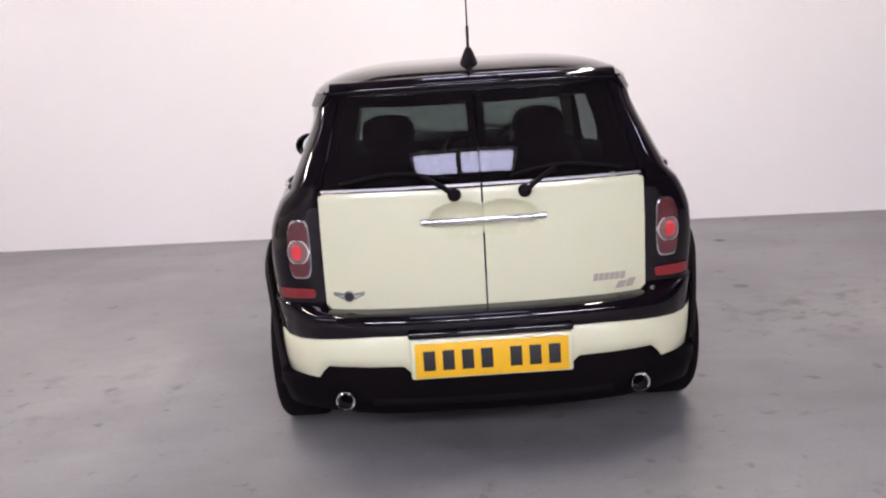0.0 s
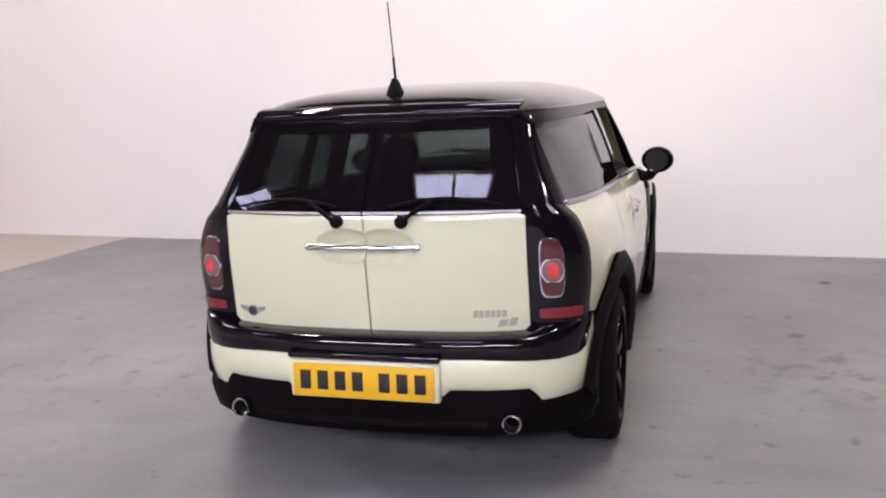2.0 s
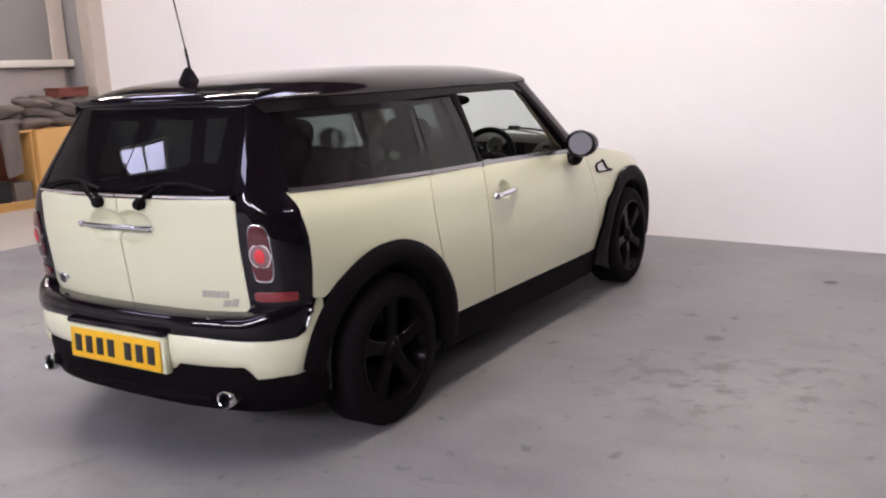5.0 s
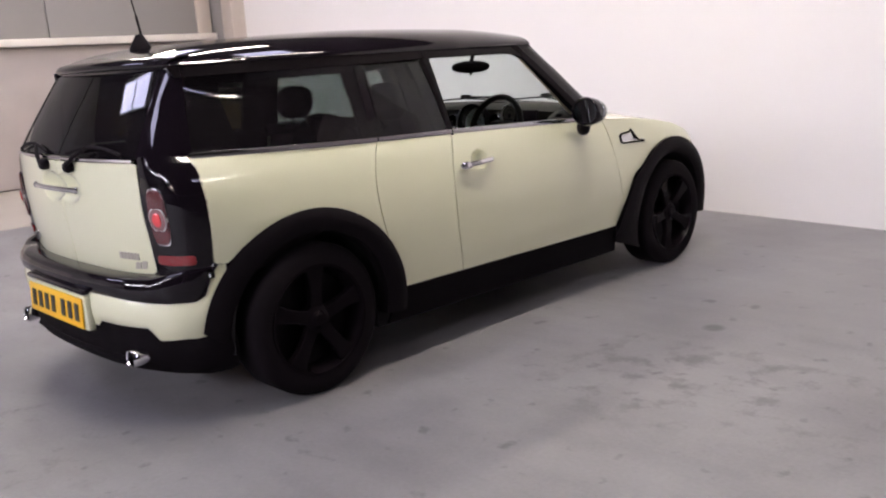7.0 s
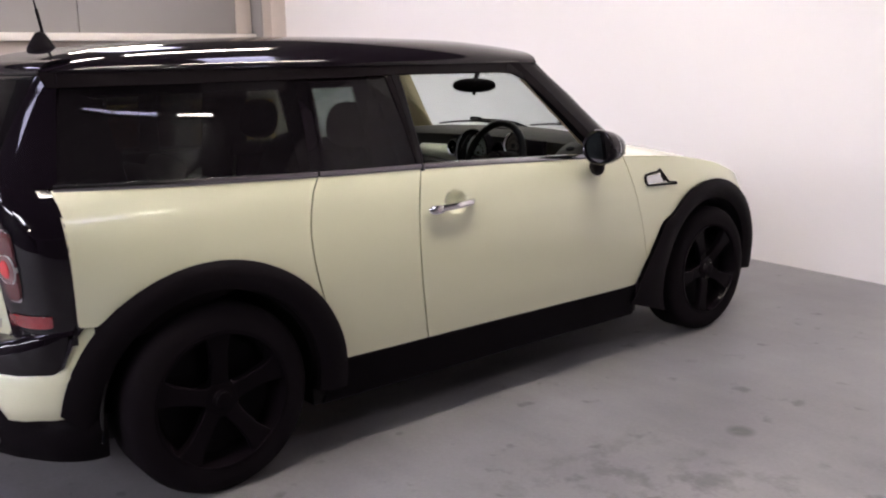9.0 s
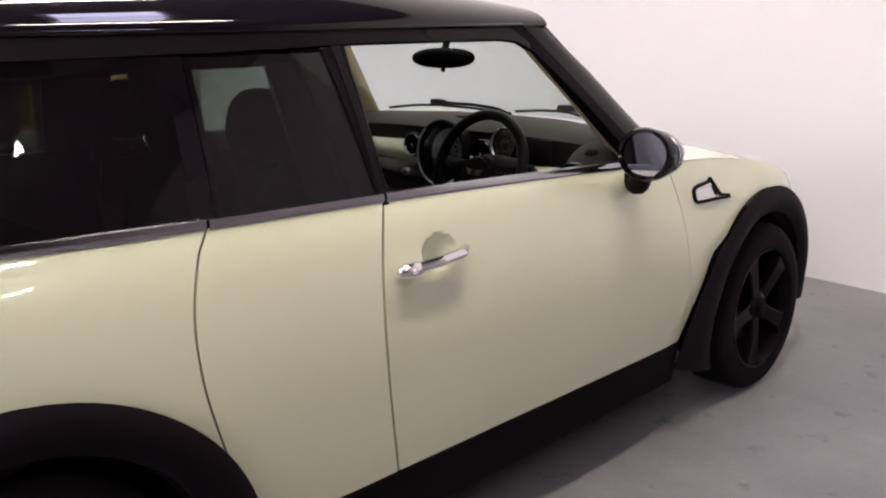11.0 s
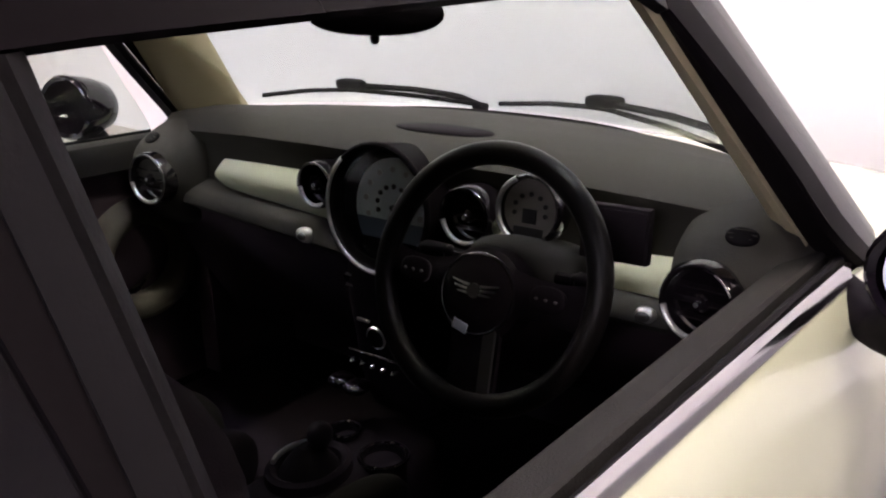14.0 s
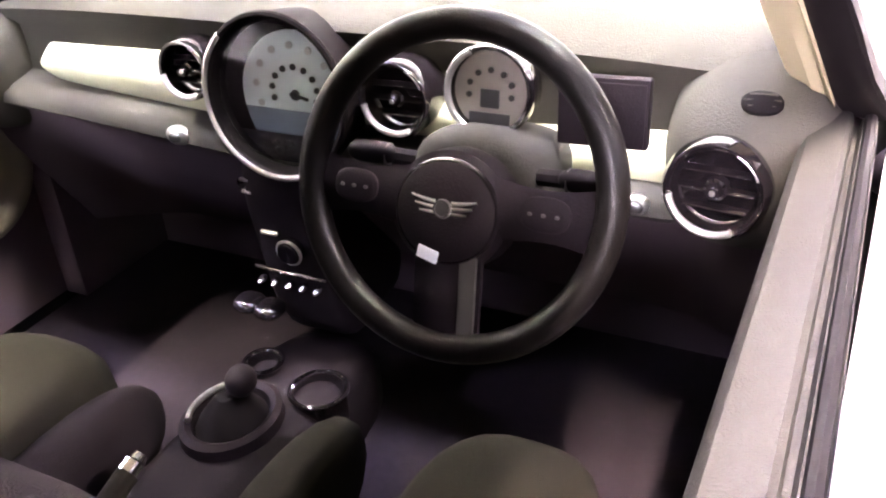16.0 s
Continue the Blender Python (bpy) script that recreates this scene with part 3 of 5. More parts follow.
        x = lo * (1 - g) + hi * g + 0.013 * math.sin(math.pi * min(1, max(0, f))) - 0.003
        # its upper edge follows the roof rail
        w = min(1.0, max(0.0, g)) ** 9
        return Vector((x * (1 - w) + side(y, z, -0.003).x * w, y, z))

    patch("rear_quarter_window", [(0.262, gz(0.27)), (1.093, gz(1.09))], [(0.335, 1.266), (1.106, 1.266)], pane, OUT_R, M_TINT, car,
          "dark tinted side glass", 20, 8, 0.004, left)
    patch("rear_door_window", [(1.097, gz(1.1)), (1.500, gz(1.5))], [(1.110, 1.262), (1.440, 1.262)], lambda y, z: side(y, z, -0.004), OUT_R, M_TINT, car,
          "dark tinted side glass", 12, 8, 0.004, left)
    patch("window_pillar", [(1.050, gz(1.07)), (1.112, gz(1.1))], [(1.066, 1.262), (1.124, 1.262)], lambda y, z: side(y, z, -0.0085), OUT_R, M_BLACK, car, "", 3, 8, 0.03, left)
    patch("middle_pillar", [(1.425, gz(1.42)), (1.514, gz(1.51))], [(1.372, 1.268), (1.474, 1.268)], lambda y, z: side(y, z, -0.012), OUT_R, M_PILLAR, car, "", 4, 8, 0.04, left)
    patch("glass_edge", [(1.488, gz(1.49)), (1.517, gz(1.51))], [(1.436, 1.270), (1.476, 1.270)], lambda y, z: side(y, z, 0.0), OUT_R, M_PILLAR, car, "", 2, 8, 0.012, left)
    # rubber door seal that turns in round the pillar's edge
    seal = []
    for i in range(13):
        z = 0.935 + 0.340 * i / 12
        g = (z - 0.94) / 0.33
        o, e = side(1.506 - 0.030 * g, z, 0.002), Vector((0.710 - 0.090 * g, 1.548 - 0.038 * g, z))
        seal.append([o + Vector((0, -0.012, 0)), o, o.lerp(e, 0.22) + Vector((0.004, 0.004, 0)), o.lerp(e, 0.34) + Vector((-0.006, -0.004, 0)), o.lerp(e, 0.46) + Vector((0.004, 0.004, 0)), o.lerp(e, 0.78) + Vector((0.003, 0.004, 0)), e, e + Vector((-0.012, -0.010, 0)), e + Vector((-0.014, -0.04, 0))])
    shell("pillar_seal", seal, 0.006, (0.5, 1, 0), M_RUBGREY, car, "grooved grey-black rubber door seal", left, 30)
    end = [(2.21, 1.272), (2.235, 1.262)] if left else [(2.02, 1.276), (2.075, 1.270), (2.105, 1.262), (2.124, 1.247)]
    patch("roof_rail", [(0.300, 1.264), (1.2, 1.270), (1.55, 1.278)] + end, [(0.285, 1.308), (1.2, 1.309), (2.06, 1.309), (2.30 if left else 2.13, 1.304)],
          side, OUT_R, M_SCREENP, car, "", 34, 4, 0.012, left)
    # windscreen pillar, black outside and beige within
    rows = []
    for i in range(13):
        z = 1.311 - 0.407 * i / 12
        g = z - 0.93
        if left:
            f = (1.273 - z) / 0.366
            p0, c = Vector((0, 2.24 + 0.34 * f, z)), Vector((0, 2.36 + 0.33 * f, z))
            p0.x, c.x = side(2.1, z, -0.003).x, side(2.1, z, -0.022).x
        else:
            p0, c = Vector((side(2.1, z, -0.003).x, 2.465 - 1.06 * g, z)), Vector((0.735 - 0.35 * g, 2.622 - 1.03 * g, z))
        # its outer face turns into the roof's front edge at the top
        w = c + Vector((-0.034, 0.046, 0)).lerp(Vector((-0.06, 0.006, 0.004)), min(1.0, max(0.0, (z - 1.17) / 0.13)) ** 1.5)
        m1, m2 = p0.lerp(c, 0.36) + Vector((0.004, 0, 0)), p0.lerp(c, 0.70) + Vector((0.006, 0.002, 0))
        rows.append([p0, p0.lerp(m1, 0.5) + Vector((0.002, 0, 0)), m1, m2, c, c.lerp(w, 0.5) + Vector((0.004, 0.004, 0)), w])
    shell("door_frame", [[p + Vector((0.0025, 0, 0)) for p in r[:3]] for r in rows], 0.012, OUT_R, M_PILLAR, car, "matt black door window frame", left)
    shell("screen_pillar", [r[2:] for r in rows], 0.012, OUT_R, M_SCREENP, car, "gloss black windscreen pillar", left)
    seal = []
    for r in rows[1:]:
        x1 = r[0].x - 0.044 if left else 0.693 - 0.226 * (r[0].z - 0.93)
        e = Vector((x1, r[0].y + 0.004, r[0].z))
        seal.append([r[0].lerp(e, t) + Vector((-0.002, d, 0)) for t, d in ((0, -0.002), (0.3, -0.007), (0.55, -0.002), (0.8, -0.005), (1, 0.004))])
    shell("pillar_seal", seal, 0.010, (-0.3, -1, 0), M_PILLAR, car, "black rubber door seal", left)
    # beige lining from the door seal to the edge of the windscreen
    lining = []
    for r in rows[1:]:
        z = r[0].z
        g = (z - 0.93) / 0.27
        if left:
            g = (z - 0.96) / 0.19
            p0, p1 = Vector((0.700 - 0.060 * g, 2.537 - 0.137 * g, z)), Vector((0.612 - 0.045 * g, 2.652 - 0.135 * g + 0.05 * max(0.0, 0.30 - g) ** 2, z))
            p1.x -= 0.10 * max(0.0, 0.26 - g) ** 2
        else:
            p0, p1 = Vector((0.694 - 0.060 * g, 2.467 - 0.286 * g, z)), Vector((0.655 - 0.070 * g, 2.496 - 0.254 * g - 0.03 * max(0.0, g - 1.05), z))
        m = (p0 + p1) / 2 + (Vector((-0.012, -0.006, 0)) if left else Vector((0.002, -0.008, 0)))
        lining.append([p0 + Vector((-0.002, 0.014, 0)), p0, (p0 + m) / 2 + Vector((-0.004, -0.003, 0)), m, (p1 + m) / 2 + Vector((-0.004, -0.002, 0)), p1, p1 + Vector((0.004, 0.02, 0))])
    rows = lining
    shell("pillar_trim", rows, 0.012, (-1, -0.3, 0), M_BEIGE, car, "beige cloth pillar trim", left)
    # rear corner with the light cluster
    rows = []
    for i in range(19):
        z = 0.552 + (0.998 - 0.552) * i / 18
        e1, e2 = rear(0.563 - 0.002 * max(0, (z - 0.6) / 0.4), min(z, 0.985)), side(0.254 - 0.018 * max(0, (z - 0.90) / 0.10) ** 2, z)
        e1.z = z
        c = Vector((e2.x - 0.018, e1.y + 0.012, z))
        rows.append([e1 * (1 - t) ** 2 + c * 2 * t * (1 - t) + e2 * t * t for t in (j / 10 for j in range(11))])
    shell("light_surround", rows, 0.012, (0.6, -0.8, 0), M_BLACK, car, "gloss black rear corner round the lamp", left, 60)
    lamp_rows = rows
    rows = []
    for i in range(13):
        z = 0.990 + (1.305 - 0.990) * i / 12
        f = i / 12
        e1, e2 = rear_glass(0.546 - 0.070 * f, z), pane(0.262 + 0.073 * f, z) + Vector((0.004, 0, 0))
        c = Vector((e2.x - 0.030, e1.y + 0.004, z))
        rows.append([e1 * (1 - t) ** 2 + c * 2 * t * (1 - t) + e2 * t * t for t in (j / 8 for j in range(9))])
    shell("rear_pillar", rows, 0.02, (0.6, -0.8, 0), M_BLACK, car, "gloss black rear pillar", left, 60)

    rows = [[pane(y + 0.04 * i / 8, 1.0 + 0.26 * i / 8) + Vector((-0.03 - 0.3 * max(0, y - 0.36), 0, 0)) for y in (0.27, 0.33, 0.38, 0.43)] for i in range(9)]
    shell("rear_pillar_lining", rows, 0.012, (-1, 0, 0), M_SEAT, car, "dark plastic pillar lining", left, 60)

    # broad inner corner between the rear glass and the side glass
    rows = []
    for i in range(9):
        f = i / 8
        a, c = rear_glass(0.505 - 0.060 * f, 0.985 + 0.30 * f) + Vector((0, 0.022, 0)), side(0.40 + 0.04 * f, 0.985 + 0.30 * f, -0.052)
        rows.append([a.lerp(c, t) + Vector((0.035, -0.02, 0)) * math.sin(math.pi * t) for t in (0, 0.2, 0.4, 0.6, 0.8, 1)])
    shell("rear_corner_lining", rows, 0.010, (-0.7, 0.7, 0), M_SEAT, car, "dark lining of the rear corner", left, 60)

    def corner(t, z, off, rows=lamp_rows, sg=sg):
        """A place on the rear corner: t from the rear door round to the flank."""
        i = (z - 0.552) / (0.998 - 0.552) * 18
        k = min(17, max(0, int(i)))
        j = t * 10
        q = min(9, max(0, int(j)))
        p = rows[k][q].lerp(rows[k][q + 1], j - q).lerp(rows[k + 1][q].lerp(rows[k + 1][q + 1], j - q), i - k)
        n = (rows[k][q + 1] - rows[k][q]).cross(Vector((0, 0, 1))).normalized()
        n = n if n.y < 0 or n.x > 0 else -n
        p = p + n * off
        return Vector((sg * p.x, p.y, p.z))

    def lens(nm, t0, t1, z0, z1, off, mat, parent, label="", pw=3.0, k=20):
        """A rounded lens on the rear corner."""
        rows = []
        for i in range(k + 1):
            v = math.sin(math.pi / 2 * (-1 + 2 * i / k))
            w = (1 - abs(v) ** pw) ** (1 / pw)
            rows.append([corner((t0 + t1) / 2 + (t1 - t0) / 2 * w * u, (z0 + z1) / 2 + (z1 - z0) / 2 * v, off * (0.5 + 0.5 * w)) for u in (-1, -0.8, -0.4, 0, 0.4, 0.8, 1)])
        return shell(nm, rows, 0.012, (sg * 0.6, -0.8, 0), mat, parent, label)

    lampob = lens("tail_lamp", 0.112, 0.408, 0.680, 0.890, 0.003, M_CHROME, car, "tail lamp with a thin bright stretch of the chrome rim and red lenses", 4.2)
    lens("outer_lens", 0.124, 0.396, 0.686, 0.884, 0.008, M_RED, lampob, "smoky dull red lens", 4.0)
    lens("lens_ring", 0.122, 0.398, 0.731, 0.824, 0.0105, M_SATIN, lampob, "thin silver ring", 2.0, 36)
    lens("middle_lens", 0.136, 0.384, 0.7365, 0.8185, 0.0125, M_PINK, lampob, "clear greyish pink round lens", 2.0, 36)
    lens("brake_lens", 0.198, 0.322, 0.750, 0.806, 0.016, M_REDHOT, lampob, "bright red lens core", 2.0, 28)
    lens("reflector", 0.10, 0.74, 0.608, 0.645, 0.006, M_REDDK, car, "long red reflector strip", 6)

# ---- rear doors ----
for left in (False, True):
    sg = -1 if left else 1
    rd = patch("rear_door", [(0.003, 0.552), (0.40, 0.556), (0.545, 0.566), (0.562, 0.585)], [(0.003, 0.972), (0.30, 0.974), (0.536, 0.976), (0.557, 0.966)],
               lambda x, z: rear(x, z, -dent(abs(x), z, 0.074, 0.868, 0.108, 0.060, 0.046)), OUT_B, M_CREAM, car, "cream rear door", 80, 60, 0.012, left)
    patch("rear_window", [(0.004, 0.990), (0.542, 0.992)], [(0.004, 1.300), (0.470, 1.300)], lambda x, z: rear_glass(x, z, -0.003), OUT_B, M_TINTR, rd,
          "dark tinted rear glass", 16, 10, 0.004, left)
    patch("window_frame", [(0.450, 0.998), (0.546, 0.998)], [(0.400, 1.298), (0.472, 1.298)], lambda x, z: rear_glass(x, z, -0.012), OUT_B, M_BLACK, rd, "", 4, 10, 0.02, left)
    patch("window_frame", [(-0.001, 0.992), (0.45, 0.994)], [(-0.001, 1.030), (0.445, 1.032)], lambda x, z: rear_glass(x, z, -0.012), OUT_B, M_BLACK, rd, "", 10, 2, 0.02, left)
    patch("window_frame", [(-0.001, 1.255), (0.42, 1.262)], [(-0.001, 1.298), (0.42, 1.298)], lambda x, z: rear_glass(x, z, -0.012), OUT_B, M_BLACK, rd, "", 10, 2, 0.02, left)
    patch("window_frame", [(-0.001, 1.030), (0.030, 1.030)], [(-0.001, 1.256), (0.030, 1.256)], lambda x, z: rear_glass(x, z, -0.012), OUT_B, M_BLACK, rd, "", 2, 8, 0.02, left)
    pts = [rear(sg * (0.004 + 0.540 * i / 12), 0.976, 0.006) for i in range(13)]
    pts = pts if left else pts[::-1]
    sweep("chrome_strip", [Vector((p.x, p.y, p.z + 0.008)) for p in (pts[::-1] if left else pts)][::-1] if left else [Vector((p.x, p.y, p.z + 0.008)) for p in pts],
          [(-0.006, -0.004), (0.006, -0.005), (0.008, 0.0), (0.005, 0.005), (-0.006, 0.005)], M_CHROME, rd, "chrome strip under the glass")
    # door handle: bar on two feet over a scooped dish
    bar = [rear(sg * (0.0015 + 0.1955 * i / 10), 0.868, 0.030 - 0.010 * (i / 10) ** 3) for i in range(11)]
    tube("handle", bar, 0.0105, M_CHROME, rd, "chrome bar handle", 10)
    spun("handle_end", [(0.0, -0.016), (0.010, -0.014), (0.0145, 0.0), (0.010, 0.014), (0.0, 0.016)], M_CHROME,
         Matrix.Translation(bar[-1]) @ pose(0, 0, 0, 0, 90, 0), rd, "", 14)
    # wiper
    wx = 0.025
    piv = rear(wx + sg * 0.118, 0.955, 0.02)
    spun("wiper", [(0.0, -0.02), (0.021, -0.02), (0.023, 0.0), (0.016, 0.012), (0.0, 0.014)], M_CLAD, Matrix.Translation(piv) @ pose(0, 0, 0, 90, 0, 0), rd, "black wiper on its pivot", 16)
    arm = [piv + Vector((0, -0.008, 0)), rear_glass(wx + sg * 0.175, 0.995, 0.030), rear_glass(wx + sg * 0.225, 1.022, 0.026)]
    tube("wiper_arm", arm, 0.0085, M_CLAD, rd, "", 6, 8)
    tube("wiper_blade", [rear_glass(sg * (0.10 + 0.38 * i / 8), 1.004 + 0.026 * math.sin(math.pi * i / 8), 0.012) for i in range(9)], 0.0065, M_CLAD, rd, "", 6)
    if left:
        # winged badge
        c = rear(-0.478, 0.612, 0.004)
        spun("badge", [(0.0, 0.004), (0.018, 0.004), (0.021, 0.0), (0.021, -0.006)], M_CHROME, Matrix.Translation(c) @ pose(0, 0, 0, 90, 0, 0), rd, "round chrome badge with wings", 20)
        spun("badge_face", [(0.0, 0.0055), (0.0155, 0.0055), (0.0165, 0.002)], M_INK, Matrix.Translation(c) @ pose(0, 0, 0, 90, 0, 0), rd, "", 20)
        for s in (-1, 1):
            vs = [(0.018, 0.012), (0.055, 0.018), (0.046, 0.006), (0.034, -0.004), (0.018, -0.012)]
            rows = [[rear(c.x + s * x, c.z + z, 0.005), rear(c.x + s * x * 0.98, c.z + z * 0.3, 0.006)] for x, z in vs]
            shell("badge_wing", rows, 0.004, OUT_B, M_GREYBADGE, rd, "", smooth=0)
    else:
        # model lettering, kept as plain bars
        for x0, x1, z0, z1, lean in [(0.372 + 0.0195 * k, 0.388 + 0.0195 * k, 0.614, 0.640, 0.002) for k in range(6)] + [(0.452, 0.482, 0.580, 0.606, 0.012), (0.488, 0.514, 0.582, 0.612, 0.012)]:
            patch("lettering_bar", [(x0, z0), (x1, z0 + 0.002)], [(x0 + lean, z1), (x1 + lean, z1 + 0.001)], lambda x, z: rear(x, z, 0.0035), OUT_B, M_LETTER, rd,
                  "plain grey bar of chrome lettering", 2, 2, 0.003)

# ---- rear bumper ----
HALF = [(0.0, -0.028), (0.15, -0.026), (0.30, -0.018), (0.42, -0.002), (0.52, 0.024), (0.60, 0.058), (0.665, 0.105), (0.715, 0.165), (0.742, 0.215), (0.762, 0.280)]


def bumper_row(pts, section):
    """Rows of points round the back of the car; section gives (set-back, height) and may follow x."""
    full = [Vector((-x, y, 0)) for x, y in reversed(pts[1:])] + [Vector((x, y, 0)) for x, y in pts]
    full = resample(full, 72)
    rows = []
    for i, p in enumerate(full):
        t = (full[min(i + 1, 72)] - full[max(i - 1, 0)]).normalized()
        o = Vector((t.y, -t.x, 0))
        rows.append([p - o * s + Vector((0, 0, z)) for s, z in section(abs(p.x))])
    return rows


def rise(ax):
    """Where the black band ends and the cream begins: low at the back, swept up round the corner."""
    return 0.487 - 0.016 * min(1.0, max(0.0, (ax - 0.40) / 0.26)) + 0.126 * min(1.0, max(0.0, (ax - 0.722) / 0.030)) ** 2.4


def band(ax):
    z = rise(ax)
    k = min(1.0, max(0.0, (ax - 0.60) / 0.14))
    top = 0.566 + 0.036 * k
    return [(0.085 - 0.06 * k, top), (0.040 - 0.028 * k, top - 0.001), (0.012 - 0.008 * k, top - 0.006), (0.0, top - 0.018), (-0.005 + 0.006 * k, 0.5 * (top + z)), (-0.002 + 0.005 * k, z + 0.014), (0.008, z + 0.001)]


def lower(ax):
    z = rise(ax)
    low = 0.374 if ax < 0.585 else 0.374 - 0.046 * min(1, (ax - 0.585) / 0.03)
    low = 0.352 if ax < 0.29 else low
    low = low + 0.035 * min(1.0, max(0.0, (ax - 0.722) / 0.044)) ** 2
    return [(0.010, z), (0.004, z - 0.010), (0.002, 0.62 * z + 0.38 * low), (0.004, 0.35 * z + 0.65 * low), (0.012, low + 0.008), (0.025, low)]


ROUND = HALF[:-1] + [(0.7515, 0.262), (0.7600, 0.298)]
SKIRT = HALF[:6] + [(0.675, 0.105), (0.735, 0.150), (0.772, 0.205), (0.790, 0.250), (0.798, 0.300)]
shell("bumper_band", bumper_row(HALF[:-1] + [(0.7555, 0.250)], band), 0.012, OUT_B, M_BLACK, car, "gloss black upper bumper band", smooth=50)
shell("rear_bumper", bumper_row(ROUND, lower), 0.012, OUT_B, M_CREAM, car, "cream rear bumper", smooth=50)
def skirt(ax):
    k = min(1.0, max(0.0, (ax - 0.66) / 0.06))
    return [(0.026 + 0.03 * k, 0.425 - 0.075 * k), (0.022 + 0.01 * k, 0.38 - 0.055 * k), (0.024, 0.32 - 0.03 * k), (0.030, 0.26), (0.045, 0.205), (0.12, 0.170)]


shell("valance", bumper_row(SKIRT, skirt), 0.012, OUT_B, M_SILL, car,
      "black plastic lower valance", smooth=50)
shell("diffuser_lip", [[(-0.42 + 0.84 * i / 16, -0.002 + 0.03 * (abs(i - 8) / 8) ** 2, 0.256), (-0.42 + 0.84 * i / 16, -0.006 + 0.03 * (abs(i - 8) / 8) ** 2, 0.244), (-0.40 + 0.80 * i / 16, 0.06, 0.228)] for i in range(17)],
      0.008, (0, -0.7, 0.7), M_SILL, car, "black plastic lip")
box("plate_panel", (-0.276, -0.040, 0.338), (0.276, -0.006, 0.478), M_CREAM, car, "cream panel round the number plate", 0.010)
plate = part("number_plate", box_bm((0.52, 0.006, 0.118), pose(0, -0.0455, 0.407, -3), 0.002), M_PLATE, car, "yellow number plate with plain dark bars")
for i, x in enumerate((-0.205, -0.140, -0.075, -0.010, 0.088, 0.153, 0.218)):
    part("plate_bar", box_bm((0.040, 0.002, 0.068), pose(x - 0.007, -0.0497, 0.407, -3), 0.0005), M_INK, plate)
part("plate_bar", box_bm((0.07, 0.002, 0.004), pose(0, -0.0478, 0.358, -3), 0.0005), M_INK, plate)
part("plate_handle", box_bm((0.56, 0.03, 0.022), pose(0, -0.030, 0.492), 0.008), M_BLACK, car, "gloss black strip above the plate")
for sg in (-1, 1):
    ex = spun("exhaust_pipe", [(0.028, 0.10), (0.033, 0.03), (0.0345, 0.0), (0.032, -0.004), (0.027, 0.0), (0.026, 0.02), (0.025, 0.12), (0.0, 0.12)], M_CHROME,
              Matrix.Translation((sg * 0.511, 0.006, 0.264)) @ pose(0, 0, 0, -90, 0, 0), car, "chrome exhaust tip", 28)
    spun("soot_bore", [(0.0, 0.10), (0.0255, 0.10), (0.0255, 0.012)], M_DARK, Matrix.Translation((sg * 0.511, 0.006, 0.264)) @ pose(0, 0, 0, -90, 0, 0), ex, "", 24)

# ---- roof, lip and aerial ----
CROWN = curve([0.25, 0.36, 0.50, 0.80, 1.30, 1.90, 2.20, 2.34], [1.326, 1.368, 1.392, 1.411, 1.424, 1.413, 1.386, 1.358])
rows = []
for i in range(41):
    f = i / 40
    row = []
    for j in range(33):
        u = -math.cos(math.pi * j / 32)
        y = 0.262 + (2.32 - 0.262) * f - 0.095 * f ** 3 * abs(u) ** 2.2 + 0.035 * (1 - f) ** 3 * abs(u) ** 2
        x = side(min(max(y, 0.30), 2.3), 1.309).x * u
        row.append(Vector((x, y, 1.309 + (CROWN(y) - 1.309) * (0.55 * (1 - abs(u) ** 5) ** 0.5 + 0.45 * (1 - abs(u) ** 4.6)))))
    rows.append(row)
shell("roof", rows, 0.012, OUT_T, M_BLACK, car, "gloss black roof", smooth=50)
shell("headliner", [[p + Vector((-p.x * 0.05, 0, -0.016)) for p in r] for r in rows[2:-1]], 0.004, (0, 0, -1), M_HEAD, car, "beige headliner")
lip = []
for i in range(33):
    u = -1 + 2 * i / 32
    lip.append((0.510 * u, 0.232 + 0.060 * abs(u) ** 2.4, 1.315 + 0.004 * (1 - u * u)))
shell("roof_lip", [[(x, y + 0.095, z + 0.032), (x, y + 0.055, z + 0.029), (x, y + 0.022, z + 0.020), (x, y + 0.006, z + 0.008), (x, y, z - 0.004), (x, y + 0.002, z - 0.014), (x, y + 0.016, z - 0.020)] for x, y, z in lip], 0.008, (0, -0.7, 0.5), M_BLACK, car,
      "gloss black roof spoiler lip", smooth=60)
base = spun("aerial", [(0.033, -0.02), (0.032, 0.004), (0.027, 0.016), (0.019, 0.036), (0.011, 0.054), (0.0, 0.060)], M_CLAD, Matrix.Translation((0, 0.456, CROWN(0.456))) @ Matrix.Diagonal((1, 1.5, 1, 1)), car, "black roof aerial with a thin mast", 24)
tube("mast", [(0, 0.470, 1.41), (0, 0.452, 1.52)], 0.0055, M_CLAD, base, "", 8)
tube("whip", [(0, 0.452, 1.52), (0, 0.415, 1.72)], 0.0028, M_CLAD, base, "", 6)

# ---- windscreen, bonnet and nose ----
rows = []
for i in range(17):
    f = i / 16
    row = []
    for j in range(21):
        u = -1 + 2 * j / 20
        z = 0.985 + (1.335 - 0.985) * f
        y0, y1 = 2.845 - 0.18 * abs(u) ** 2.2, 2.31 - 0.09 * abs(u) ** 2.2
        row.append(Vector((u * (0.665 - 0.085 * f), y0 + (y1 - y0) * f, z - 0.012 * u * u)))
    rows.append(row)
shell("windscreen", rows, 0.005, (0, 0.5, 0.8), M_CLEAR, car, "clear windscreen")
rows = []
